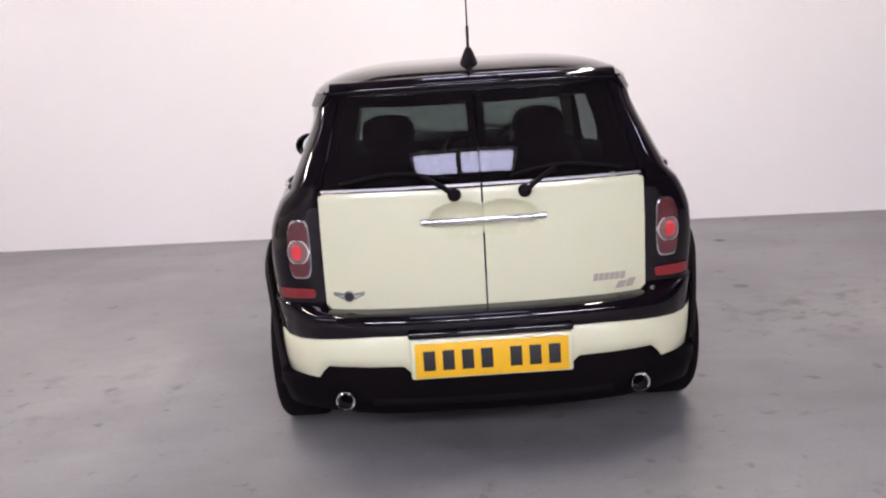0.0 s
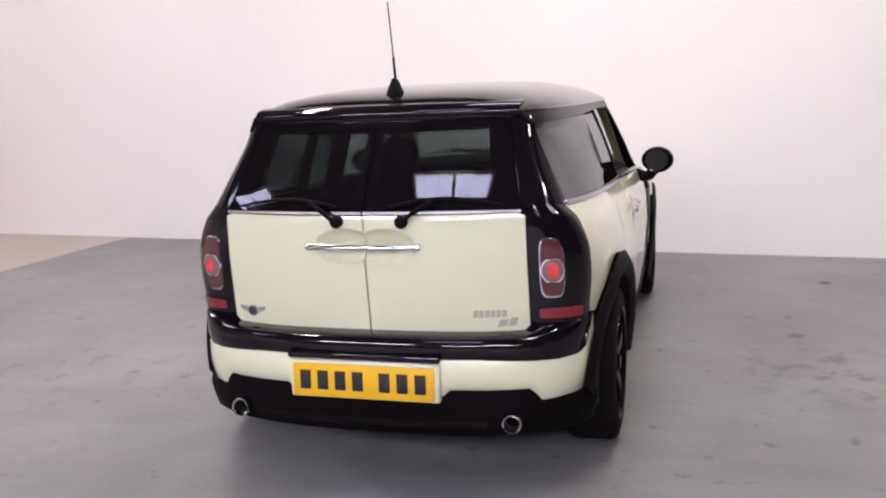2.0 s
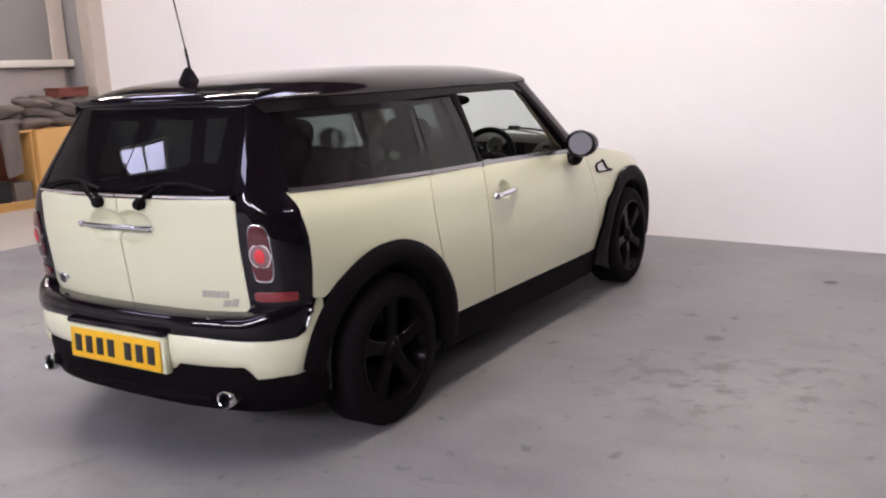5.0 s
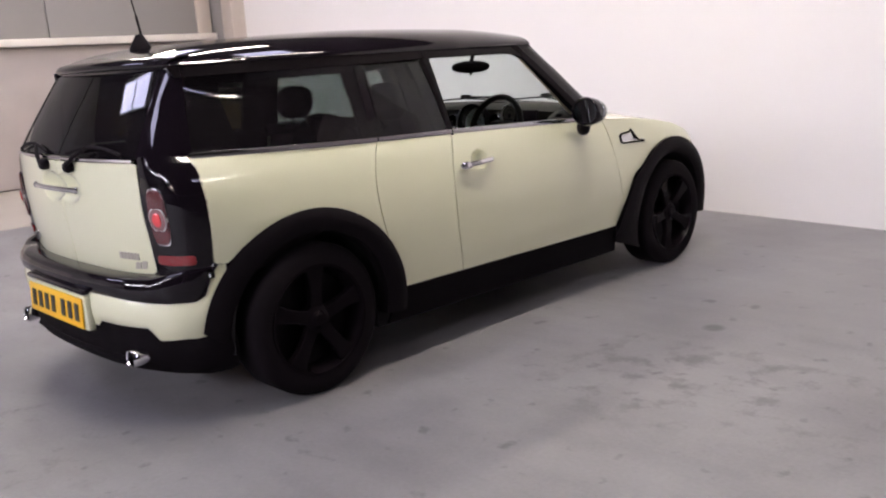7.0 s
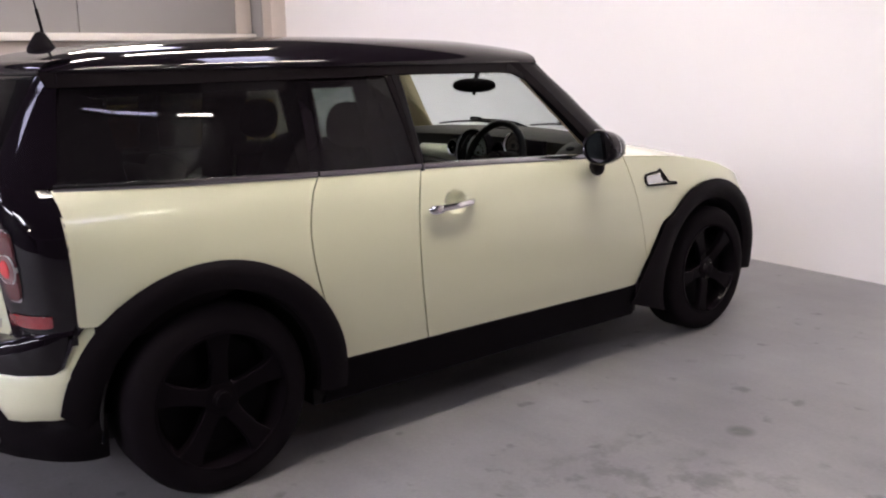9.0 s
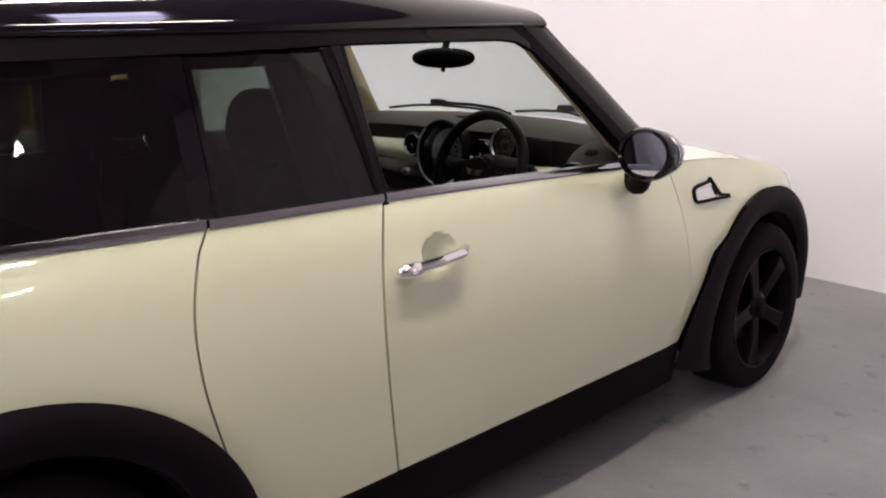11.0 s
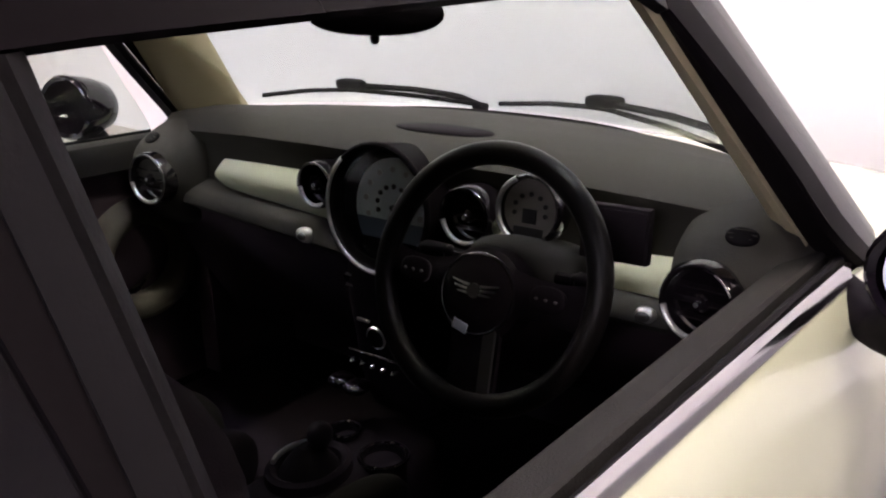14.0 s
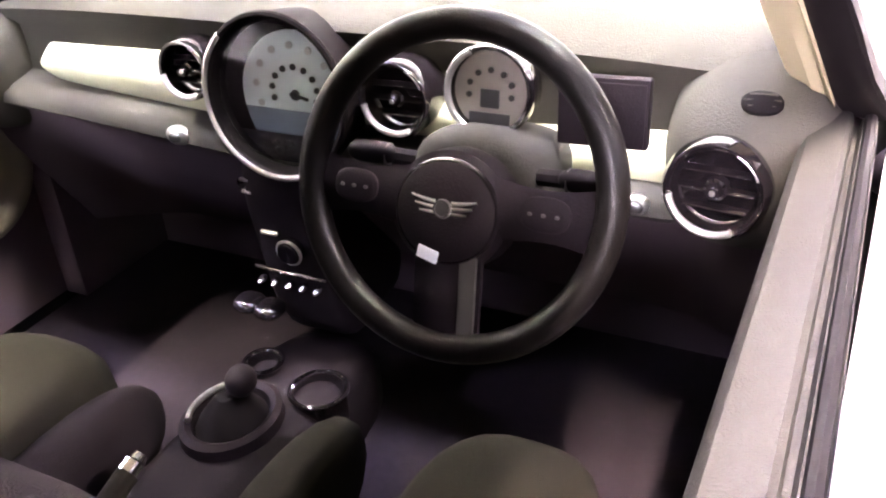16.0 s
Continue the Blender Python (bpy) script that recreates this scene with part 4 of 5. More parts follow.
for i in range(31):
    f = i / 30
    row = []
    for j in range(21):
        u = -1 + 2 * j / 20
        y = 2.80 + 0.98 * f - 0.19 * abs(u) ** 2.2 * (1 - f) - 0.10 * abs(u) ** 2 * f
        ze = BELT(min(y, 3.75)) - 0.004
        x = side(y, min(ze, 0.9)).x * u * 0.995
        row.append(Vector((x, y, ze + (0.062 - 0.03 * f * f) * (1 - abs(u) ** 2.6) * (1.0 - 0.25 * f))))
    rows.append(row)
shell("bonnet", rows, 0.012, OUT_T, M_CREAM, car, "cream bonnet", smooth=50)
shell("scuttle", [[(0.59 * u, 2.80 - 0.19 * abs(u) ** 2.2, 0.950 - 0.06 * abs(u) ** 4), (0.59 * u, 2.86 - 0.20 * abs(u) ** 2.2, 0.975 - 0.07 * abs(u) ** 4)] for u in (-1 + 2 * j / 20 for j in range(21))], 0.02, OUT_T, M_CLAD, car, "black scuttle panel")
nose = []
for i in range(33):
    u = -1 + 2 * i / 32
    y = 3.90 - 0.36 * abs(u) ** 3.4
    nose.append([Vector((0.765 * u, y + d, z)) for d, z in ((-0.13, 0.72 - 0.06 * u * u), (-0.05, 0.68 - 0.04 * u * u), (0.0, 0.60), (0.02, 0.48), (0.01, 0.34), (-0.05, 0.22))])
shell("front_bumper", nose, 0.012, (0, 1, 0), M_CREAM, car, "cream front bumper and nose", smooth=50)


def screen_foot(x, z, dy=0.0):
    """A place just before the foot of the windscreen."""
    return Vector((x, 2.862 - 0.21 * (abs(x) / 0.665) ** 2.2 + dy, z))


for x0, x1, x2, px in ((-0.402, -0.585, -0.09, -0.10), (0.209, -0.035, 0.52, 0.50)):
    # the arm runs from its pivot on the scuttle to the joint in the middle of the blade
    wp = tube("windscreen_wiper", [screen_foot(px, 0.980, 0.012), screen_foot(px - 0.05, 0.998, 0.006), screen_foot((px + x0) / 2, 1.008), screen_foot(x0, 1.014)], 0.0070, M_CLAD, car, "black windscreen wiper", 6, 14)
    part("wiper_joint", lump_bm((0.080, 0.03, 0.024), Matrix.Translation(screen_foot(x0, 1.016)), 2, 4), M_CLAD, wp)
    part("wiper_pivot", lump_bm((0.034, 0.030, 0.020), Matrix.Translation(screen_foot(px, 0.976, 0.012)), 2, 3), M_CLAD, wp)
    tube("wiper_blade", [screen_foot(x2, 0.984 if x2 < 0 else 0.966), screen_foot((x0 + x2) / 2, 0.994 if x2 < 0 else 0.986), screen_foot(x0, 1.004, -0.004), screen_foot((x0 + x1) / 2, 1.002, -0.008), screen_foot(x1, 0.992, -0.014)], 0.0055, M_CLAD, wp, "", 6, 18)

# ---- wheels ----
def wheel(cy):
    e = empty("wheel")
    e.parent = car
    t = M_RUBBER
    R, W = TYRE_R, 0.098
    tyre = [(0.222, -W), (0.25, -W - 0.004), (0.285, -W + 0.004), (0.300, -W + 0.020), (R, -W + 0.035), (R, W - 0.035), (0.300, W - 0.020), (0.285, W - 0.004), (0.25, W + 0.004), (0.222, W), (0.218, W - 0.02), (0.218, -W + 0.02), (0.222, -W)]
    spun("tyre", tyre, t, pose(0, 0, 0, 0, 90, 0), e, "worn black tyre", 48)
    rim = [(0.223, W - 0.002), (0.222, W + 0.004), (0.212, W + 0.002), (0.205, W - 0.016), (0.192, W - 0.040), (0.186, W - 0.072), (0.10, W - 0.078), (0.0, W - 0.078)]
    spun("rim", rim, M_RIM, pose(0, 0, 0, 0, 90, 0), e, "gloss black alloy rim", 48)
    spun("hub", [(0.0, W - 0.004), (0.032, W - 0.006), (0.036, W - 0.014), (0.06, W - 0.022), (0.065, W - 0.06), (0.065, 0.0)], M_RIM, pose(0, 0, 0, 0, 90, 0), e, "", 24)
    spun("cap", [(0.0, W + 0.0005), (0.024, W - 0.001), (0.028, W - 0.006)], M_RIM, pose(0, 0, 0, 0, 90, 0), e, "", 20)
    for k in range(5):
        a = radians(90 + 72 * k)
        bm = bmesh.new()
        top, bot = [], []
        for r, w, h in ((0.045, 0.030, W - 0.020), (0.10, 0.026, W - 0.012), (0.16, 0.030, W - 0.008), (0.208, 0.044, W - 0.006)):
            for s in (-1, 1):
                c = Vector((h, r * math.cos(a) - s * w * math.sin(a), r * math.sin(a) + s * w * math.cos(a)))
                top.append(bm.verts.new(c))
                c2 = Vector((h - 0.03, r * math.cos(a) - s * w * 1.15 * math.sin(a), r * math.sin(a) + s * w * 1.15 * math.cos(a)))
                bot.append(bm.verts.new(c2))
        for i in range(3):
            a0, a1, b0, b1 = top[2 * i], top[2 * i + 1], top[2 * i + 2], top[2 * i + 3]
            c0, c1, d0, d1 = bot[2 * i], bot[2 * i + 1], bot[2 * i + 2], bot[2 * i + 3]
            for f in ((a0, a1, b1, b0), (c0, c1, d1, d0), (a0, b0, d0, c0), (a1, b1, d1, c1)):
                bm.faces.new(f)
        bmesh.ops.recalc_face_normals(bm, faces=bm.faces)
        bmesh.ops.bevel(bm, geom=[q for q in bm.edges if len(q.link_faces) == 2 and q.calc_face_angle(0) > 0.6], offset=0.006, segments=2, profile=0.5, affect="EDGES")
        part("spoke", bm, M_RIM, e, "gloss black spoke", 20)
    return e


w0 = wheel(REAR_AX)
w0.location = (0.726, REAR_AX, AXLE_Z)
for m in (pose(0.728, FRONT_AX, AXLE_Z, 25, 0, 0), pose(-0.726, REAR_AX, AXLE_Z, 0, 0, 180), pose(-0.728, FRONT_AX, AXLE_Z, 0, 0, 180)):
    copy_thing(w0, m)

# ---- side fittings ----
for left in (False, True):
    sg = -1 if left else 1

    def sp(y, z, off, sg=sg):
        p = side(y, z, off)
        return Vector((sg * p.x, p.y, p.z))
    hb = tube("door_handle", [sp(1.492, 0.800, 0.006), sp(1.514, 0.801, 0.026), sp(1.585, 0.805, 0.034), sp(1.662, 0.808, 0.028), sp(1.692, 0.809, 0.006)], 0.0128, M_CHROME, car, "chrome door handle with a lock", 10, 18)
    part("lock_end", lump_bm((0.036, 0.078, 0.036), Matrix.Translation(sp(1.506, 0.799, 0.022)), 3, 2.3), M_CHROME, hb)
    spun("key_slot", [(0.0, 0.0022), (0.0065, 0.0018), (0.0075, 0.0)], M_SATIN, Matrix.Translation(sp(1.502, 0.800, 0.0402)) @ pose(0, 0, 0, 0, sg * 90, 0), hb, "", 14)
    # side repeater in its black-edged frame
    ring = [(2.722, 0.780), (2.727, 0.767), (2.740, 0.761), (2.880, 0.755), (2.950, 0.750), (2.948, 0.757), (2.890, 0.765), (2.850, 0.808), (2.836, 0.825), (2.822, 0.815), (2.775, 0.813), (2.736, 0.809), (2.723, 0.799)]
    sc = sweep("side_repeater", [sp(y, z, 0.005) for y, z in ring], [(0.0035, -0.005), (-0.0035, -0.005), (-0.0035, 0.005), (0.0035, 0.005)], M_CLAD, car, "side repeater lamp in a black-edged frame", True, (sg, 0, 0))
    patch("repeater_lens", [(2.732, 0.768), (2.872, 0.763)], [(2.735, 0.803), (2.838, 0.807)], lambda y, z: side(y, z, 0.006), OUT_R, M_AMBER, sc, "pale clear lens", 8, 5, 0.008, left)
    patch("lens_bar", [(2.850, 0.772), (2.876, 0.770)], [(2.836, 0.800), (2.846, 0.805)], lambda y, z: side(y, z, 0.009), OUT_R, M_CLAD, sc, "", 2, 4, 0.004, left)
    # outside mirror
    c = Vector((-0.875, 2.395, 0.988)) if left else Vector((0.894, 2.325, 0.966))
    tilt = Matrix.Translation(c) @ pose(0, 0, 0, -5, 0, -sg * 5)
    gtilt = tilt @ pose(0, 0.022, 0, -0.65, 0, sg * 17)
    cap = []
    for r, y in ((0.0, 0.090), (0.045, 0.084), (0.078, 0.060), (0.094, 0.025), (0.099, -0.010), (0.098, -0.026), (0.094, -0.032), (0.090, -0.028)):
        cap.append([tilt @ Vector((r * math.cos(a) * 0.86, y, r * math.sin(a) * 0.70)) for a in (2 * math.pi * i / 32 for i in range(33))])
    mi = shell("door_mirror", cap, 0.004, (0, 1, 0), M_BLACK, car, "gloss black oval door mirror", smooth=60)
    rows = [[gtilt @ Vector((r * math.cos(a) * 0.86, -0.028, r * math.sin(a) * 0.70)) for a in (2 * math.pi * i / 32 for i in range(33))] for r in (0.001, 0.03, 0.06, 0.092)]
    shell("mirror_glass", rows, 0.003, (0, -1, 0), M_MIRROR, mi, "mirror glass", smooth=60)
    tube("mirror_foot", [sp(2.42, 0.885, -0.02), Vector((sg * 0.815, 2.385, 0.868)), c + Vector((-sg * 0.045, 0.02, -0.088)), c + Vector((-sg * 0.02, 0.0, -0.05))], 0.030, M_CLAD, mi, "", 10, 10)

# ---- underbody ----
box("underbody", (-0.46, 0.24, 0.17), (0.46, 3.6, 0.30), M_DARK, car)
box("underbody_side", (0.455, 1.03, 0.150), (0.705, 2.80, 0.298), M_DARK, car)
box("underbody_side", (-0.705, 1.03, 0.150), (-0.455, 2.80, 0.298), M_DARK, car)

# ---- cabin ----
box("cabin_floor", (-0.70, 0.18, 0.30), (0.70, 2.80, 0.315), M_CARPET, car, "dark carpet")
box("load_floor", (-0.60, 0.12, 0.50), (0.60, 0.86, 0.52), M_CARPET, car, "dark load floor")
box("bulkhead", (-0.70, 2.80, 0.20), (0.70, 2.83, 0.868), M_TRIMD, car)
for left in (False, True):
    sg = -1 if left else 1
    patch("inner_trim", [(0.30, 0.50), (0.8, 0.66), (1.15, 0.45), (1.47, 0.32)], [(0.33, 0.960), (0.8, 0.955), (1.15, 0.945), (1.50, 0.935)],
          lambda y, z: side(y, z, -0.055), (-1, 0, 0), M_SEAT, car, "dark side trim", 16, 8, 0.01, left)
    # driver's card darker than the passenger's: window light evened out in colour
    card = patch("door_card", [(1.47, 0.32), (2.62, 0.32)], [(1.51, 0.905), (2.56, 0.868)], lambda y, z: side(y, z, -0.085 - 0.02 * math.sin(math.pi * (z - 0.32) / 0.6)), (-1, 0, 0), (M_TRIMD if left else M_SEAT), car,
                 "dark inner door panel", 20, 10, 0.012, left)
    path = [side(1.475 + 1.01 * i / 20, 0.93, 0) for i in range(21)]
    path = [Vector((sg * (p.x - 0.006), p.y, BELT(p.y) - 0.008 + (0.018 if left else 0))) for p in path]
    sec = [(-0.002, -0.02), (-0.002, 0.002), (-0.018, 0.004), (-0.021, -0.006), (-0.026, -0.006), (-0.028, 0.008), (-0.033, 0.012), (-0.056, 0.011), (-0.067, 0.007), (-0.074, -0.003), (-0.078, -0.022), (-0.082, -0.05), (-0.05, -0.06)]
    sweep("door_top", path, sec if not left else [(-x, z) for x, z in sec], M_DOORTOP, card, "grained grey door top", smooth=30)
    path = [Vector((p.x - sg * 0.010, p.y, p.z + 0.006)) for p in path]
    sweep("glass_seal", path, ring_section(0.0065, 8, 1.3), M_RUBGREY, card, "ribbed rubber glass seal")
    ring = [Vector((sg * (0.708 - 0.002), 2.395 + 0.112 * math.cos(a), 0.660 + 0.110 * math.sin(a))) for a in (2 * math.pi * i / 40 for i in range(40))]
    sweep("door_ring", ring, ring_section(0.034, 10), M_RING, card, "padded oval ring round the door pull", True, (sg, 0, 0))
    tube("door_pull", [(sg * 0.70, 2.31, 0.60), (sg * 0.66, 2.34, 0.61), (sg * 0.70, 2.40, 0.62)], 0.008, M_CHROME, card, "chrome door pull", 8, 8)
for left in (False, True):
    # linings of the pillars and of the window heads
    for y0, y1 in ((0.33, 0.47), (1.03, 1.12), (1.33, 1.56 if left else 1.49)):
        patch("pillar_lining", [(y0, 0.94), (y1, 0.94)], [(y0 - 0.02, 1.26), (y1 - 0.03, 1.26)], lambda y, z: side(y, z, -0.050), (-1, 0, 0), M_SEAT, car, "dark pillar lining", 3, 8, 0.012, left)
    patch("head_lining", [(0.33, 1.232), (1.60 if left else 1.46, 1.238)], [(0.33, 1.282), (1.60 if left else 1.46, 1.286)], lambda y, z: side(y, z, -0.046), (-1, 0, 0), M_SEAT, car, "dark lining over the windows", 20, 3, 0.012, left)
for sg in (-1, 1):
    box("kick_panel", (sg * 0.70 - 0.03, 2.545, 0.315), (sg * 0.70 + 0.03, 2.81, 0.86), M_TRIMD, car)
patch("front_door_window", [(1.512, BELT(1.51) + 0.01), (2.50, BELT(2.5) + 0.01)], [(1.462, 1.262), (2.27, 1.258)], lambda y, z: side(y, z, -0.008), OUT_R, M_CLEAR, car,
      "clear passenger window", 16, 8, 0.004, True)

# dashboard
dash = empty("dashboard")
dash.parent = car
prof = [(2.81, 0.955), (2.70, 0.974), (2.60, 0.979), (2.52, 0.974), (2.47, 0.958), (2.455, 0.944), (2.458, 0.930), (2.470, 0.915), (2.462, 0.840), (2.425, 0.828), (2.408, 0.815), (2.406, 0.798),
        (2.440, 0.775), (2.480, 0.68), (2.60, 0.52), (2.78, 0.45), (2.82, 0.60)]
rows = []
for j in range(41):
    u = -1 + 2 * j / 40
    x = 0.675 * u
    rise = 0.010 * (1 - u * u)
    drop = 0.026 * max(0.0, 1 - max(0.0, -x) / 0.50) * max(0.0, min(1.0, (0.64 - x) / 0.08))
    rows.append([Vector((x, y - 0.02 * (1 - abs(u)) * (1 if y < 2.6 else 0) - (0.17 * abs(u) ** 2.4 if y > 2.62 else 0.03 * abs(u) ** 4 if y > 2.5 else 0), z + (rise if z > 0.9 else 0) - (0.012 * abs(u) ** 3 if z > 0.9 else 0) - (drop if 0.77 < z < 0.845 else 0))) for y, z in prof])
verts = [v for r in rows for v in r]
k = len(prof)
faces = [(i * k + a, (i + 1) * k + a, (i + 1) * k + (a + 1) % k, i * k + (a + 1) % k) for i in range(40) for a in range(k)] + [tuple(range(k)), tuple(40 * k + a for a in range(k))]
upper = [f for q, f in enumerate(faces[:-2]) if q % k < 12]
lower = [f for q, f in enumerate(faces[:-2]) if q % k >= 12] + faces[-2:]
mesh_from("dash_body", verts, upper, M_DASH, dash, "grained dark dashboard", 50)
mesh_from("lower_dash", verts, lower, M_LOWER, dash, "lower dashboard, colour lifted against the shade", 50)


def dash_patch(name, x0, x1, zl0, zh0, zl1, zh1, y, bulge, mat, label=""):
    """A crowned strip let into the dashboard's face."""
    rows = []
    for i in range(17):
        f = (0, 0.006, 0.015, 0.03, 0.05, 0.1, 0.2, 0.3, 0.4, 0.5, 0.6, 0.7, 0.8, 0.9, 0.96, 0.985, 1)[i]
        e = 0.55 + 0.45 * math.sqrt(max(0.0, 1 - max(0.0, 1 - f / 0.05) ** 2))
        zl, zh = zl0 + (zl1 - zl0) * f, zh0 + (zh1 - zh0) * f
        mid, hf = (zl + zh) / 2, (zh - zl) / 2 * e
        rows.append([Vector((x0 + (x1 - x0) * f, y - bulge * (1 - v * v), mid + hf * v)) for v in (-1, -0.8, -0.5, -0.2, 0.2, 0.5, 0.8, 1)])
    return shell(name, rows, 0.01, OUT_B, mat, dash, label)


dash_patch("trim_strip", -0.466, -0.100, 0.832, 0.894, 0.786, 0.902, 2.448, 0.022, M_CREAM, "cream painted trim strip")
dash_patch("trim_strip", 0.340, 0.545, 0.776, 0.852, 0.780, 0.866, 2.448, 0.022, M_CREAM, "cream painted trim strip")
dash_patch("trim_strip", 0.105, 0.300, 0.822, 0.878, 0.812, 0.876, 2.448, 0.018, M_CREAM, "cream painted trim strip")


def air_vent(x, y, z, r, turn=0):
    m = Matrix.Translation((x, y, z)) @ pose(0, 0, 0, 86, 0, turn)
    v = spun("air_vent", [(r * 1.08, -0.05), (r * 1.10, 0.0), (r * 1.02, 0.008), (r * 0.90, 0.004), (r * 0.85, -0.004), (r * 0.80, -0.008), (0, -0.009)], M_PIANO, m, dash, "round black air vent with a chrome ring", 36)
    axis = tuple(m.to_3x3() @ Vector((0, 0, 1)))
    ring = lambda q, h, a0, a1, n: [m @ Vector((r * q * math.cos(a), r * q * math.sin(a), h)) for a in (radians(a0 + (a1 - a0) * i / n) for i in range(n + 1))]
    # the chrome ring's dark and glinting stretches are built as separate pieces
    sweep("vent_ring", ring(1.0, 0.008, 0, 350, 35), ring_section(0.0020, 6), (M_DIALSP if x < -0.1 else M_PIANO), v, "thin dark ring", True, axis)
    # silver arcs laid where the window's glint falls on the ring
    sweep("chrome_arc", ring(0.93, 0.0075, 192, 300, 24), ring_section(0.0044, 8), M_SILVER, v, "wide silver arc for the glint on the ring", False, axis)
    sweep("chrome_arc", ring(0.95, 0.007, 25, 65, 12), ring_section(0.0018, 8), M_SILVER, v, "short silver arc for the glint on the ring", False, axis)
    for q in (-0.5, 0.0, 0.5):
        part("vane", box_bm((r * 1.56 * math.sqrt(1 - q * q), 0.0025, 0.010), m @ pose(0, r * q * 0.8, -0.006, 35, 0, 0), 0.0008), M_PIANO, v)
    spun("vent_knob", [(0.0, 0.010), (r * 0.10, 0.009), (r * 0.16, 0.005), (r * 0.18, 0.0), (r * 0.24, -0.002), (r * 0.26, -0.009)], M_PIANO, m, v, "gloss black centre knob", 18)
    # satin dot laid in for the highlight on the knob
    spun("knob_dot", [(0.0, 0.0112), (r * 0.055, 0.0108), (r * 0.065, 0.009)], M_SATIN, m, v, "", 12)
    return v


air_vent(-0.150, 2.408, 0.889, 0.041)
air_vent(0.192, 2.402, 0.884, 0.047)
air_vent(0.602, 2.352, 0.844, 0.0525, -6)
air_vent(-0.600, 2.362, 0.850, 0.052, 6)
# raised pods at the dashboard's ends with a small demister grille
for sg in (-1, 1):
    PM = pose(sg * 0.622, 2.486, 0.846, 20, 0, 0)
    part("end_pod", lump_bm((0.190, 0.235, 0.215), PM, 4, 2.8), M_DASH, dash, "rounded dashboard end")
    g = part("demister", lump_bm((0.044, 0.032, 0.012), PM @ pose(sg * 0.012, -0.049, 0.1035, 14, sg * 4, sg * 8), 2, 2.2), M_PILLAR, dash, "small black demister grille")
    for i in (-1, 0, 1):
        part("demister_slat", box_bm((0.038 - 0.010 * abs(i), 0.0022, 0.003), PM @ pose(sg * 0.012, -0.049 + 0.007 * i, 0.1075 + 0.0020 * i, 14, sg * 4, sg * 8), 0.001), M_DASH, g)
g = part("dash_grille", lump_bm((0.215, 0.075, 0.014), pose(0.042, 2.545, 0.985, -2), 3, 2.2), M_CONSOLE, dash, "black oval speaker grille")
# central dial with its chrome rim, white face, screen and radio
DC = Matrix.Translation((0.020, 2.386, 0.875)) @ pose(0, 0, 0, 84, 0, 0)
dial = spun("central_dial", [(0.102, -0.11), (0.113, -0.01), (0.114, 0.004), (0.108, 0.010), (0.103, 0.004), (0.099, -0.018), (0.0, -0.020)], M_PILLAR, DC, dash, "large round central dial with bright stretch of the chrome rim", 56)
# rim dark all round; its lit stretch is the silver arc after it
pts = [DC @ Vector((0.110 * math.cos(a), 0.110 * math.sin(a), 0.008)) for a in (2 * math.pi * i / 56 for i in range(56))]
sweep("dial_rim", pts, ring_section(0.0055, 8), M_PILLAR, dial, "", True, tuple(DC.to_3x3() @ Vector((0, 0, 1))))
pts = [DC @ Vector((0.111 * math.cos(a), 0.111 * math.sin(a), 0.0095)) for a in (radians(135 + 175 * i / 40) for i in range(41))]
sweep("chrome_rim", pts, ring_section(0.0052, 8), M_SILVER, dial, "bright stretch of the chrome rim", False, tuple(DC.to_3x3() @ Vector((0, 0, 1))))


def disc_cut(name, r, lo, hi, h, mat, parent, frame_m, label=""):
    """The part of a disc between two heights across it."""
    rows = []
    for i in range(25):
        v = lo + (hi - lo) * i / 24
        w = math.sqrt(max(0.0, r * r - v * v))
        rows.append([frame_m @ Vector((w * u, v, h)) for u in (-1, -0.5, 0, 0.5, 1)])
    return shell(name, rows, 0.003, tuple(frame_m.to_3x3() @ Vector((0, 0, 1))), mat, parent, label, smooth=0)


disc_cut("dial_face", 0.088, -0.021, 0.0875, -0.014, M_DIALW, dial, DC @ Matrix.Translation((0.022, 0.000, 0)), "white dial face")
disc_cut("dial_screen", 0.086, -0.048, -0.012, -0.0142, M_DIALB, dial, DC @ Matrix.Translation((0.022, -0.009, 0)), "blue-grey screen")
disc_cut("radio_panel", 0.097, -0.094, -0.054, -0.008, M_PIANO, dial, DC, "black radio panel")
for i in range(9):
    a = radians(200 - 27.5 * i)
    spun("dial_mark", [(0.0, -0.0115), (0.0044, -0.0115), (0.0046, -0.014)], M_INK, DC @ Matrix.Translation((0.020 + 0.036 * math.cos(a), 0.006 + 0.033 * math.sin(a), 0)), dial, "", 10)
    a = radians(205 - 28 * i)
    spun("dial_mark", [(0.0, -0.0118), (0.0050, -0.0118), (0.0052, -0.014)], M_MARK, DC @ Matrix.Translation((0.020 + 0.062 * math.cos(a), 0.010 + 0.058 * math.sin(a), 0)), dial, "", 10)
spun("dial_glass", [(0.0, 0.016), (0.04, 0.0145), (0.075, 0.010), (0.098, 0.003)], M_CLEAR, DC, dial, "clear domed glass", 40)
part("dial_needle", box_bm((0.030, 0.005, 0.003), DC @ pose(0.028, 0.000, -0.0105, 0, 0, -12), 0.001), M_INK, dial)
spun("needle_hub", [(0.0, -0.008), (0.006, -0.0085), (0.008, -0.0125)], M_INK, DC @ Matrix.Translation((0.021, 0.001, 0)), dial, "", 14)
for i in range(4):
    for j in range(2):
        part("radio_button", box_bm((0.016, 0.010, 0.004), DC @ pose(-0.036 + 0.024 * i, -0.066 - 0.013 * j, -0.007), 0.001), M_PIANO, dial)
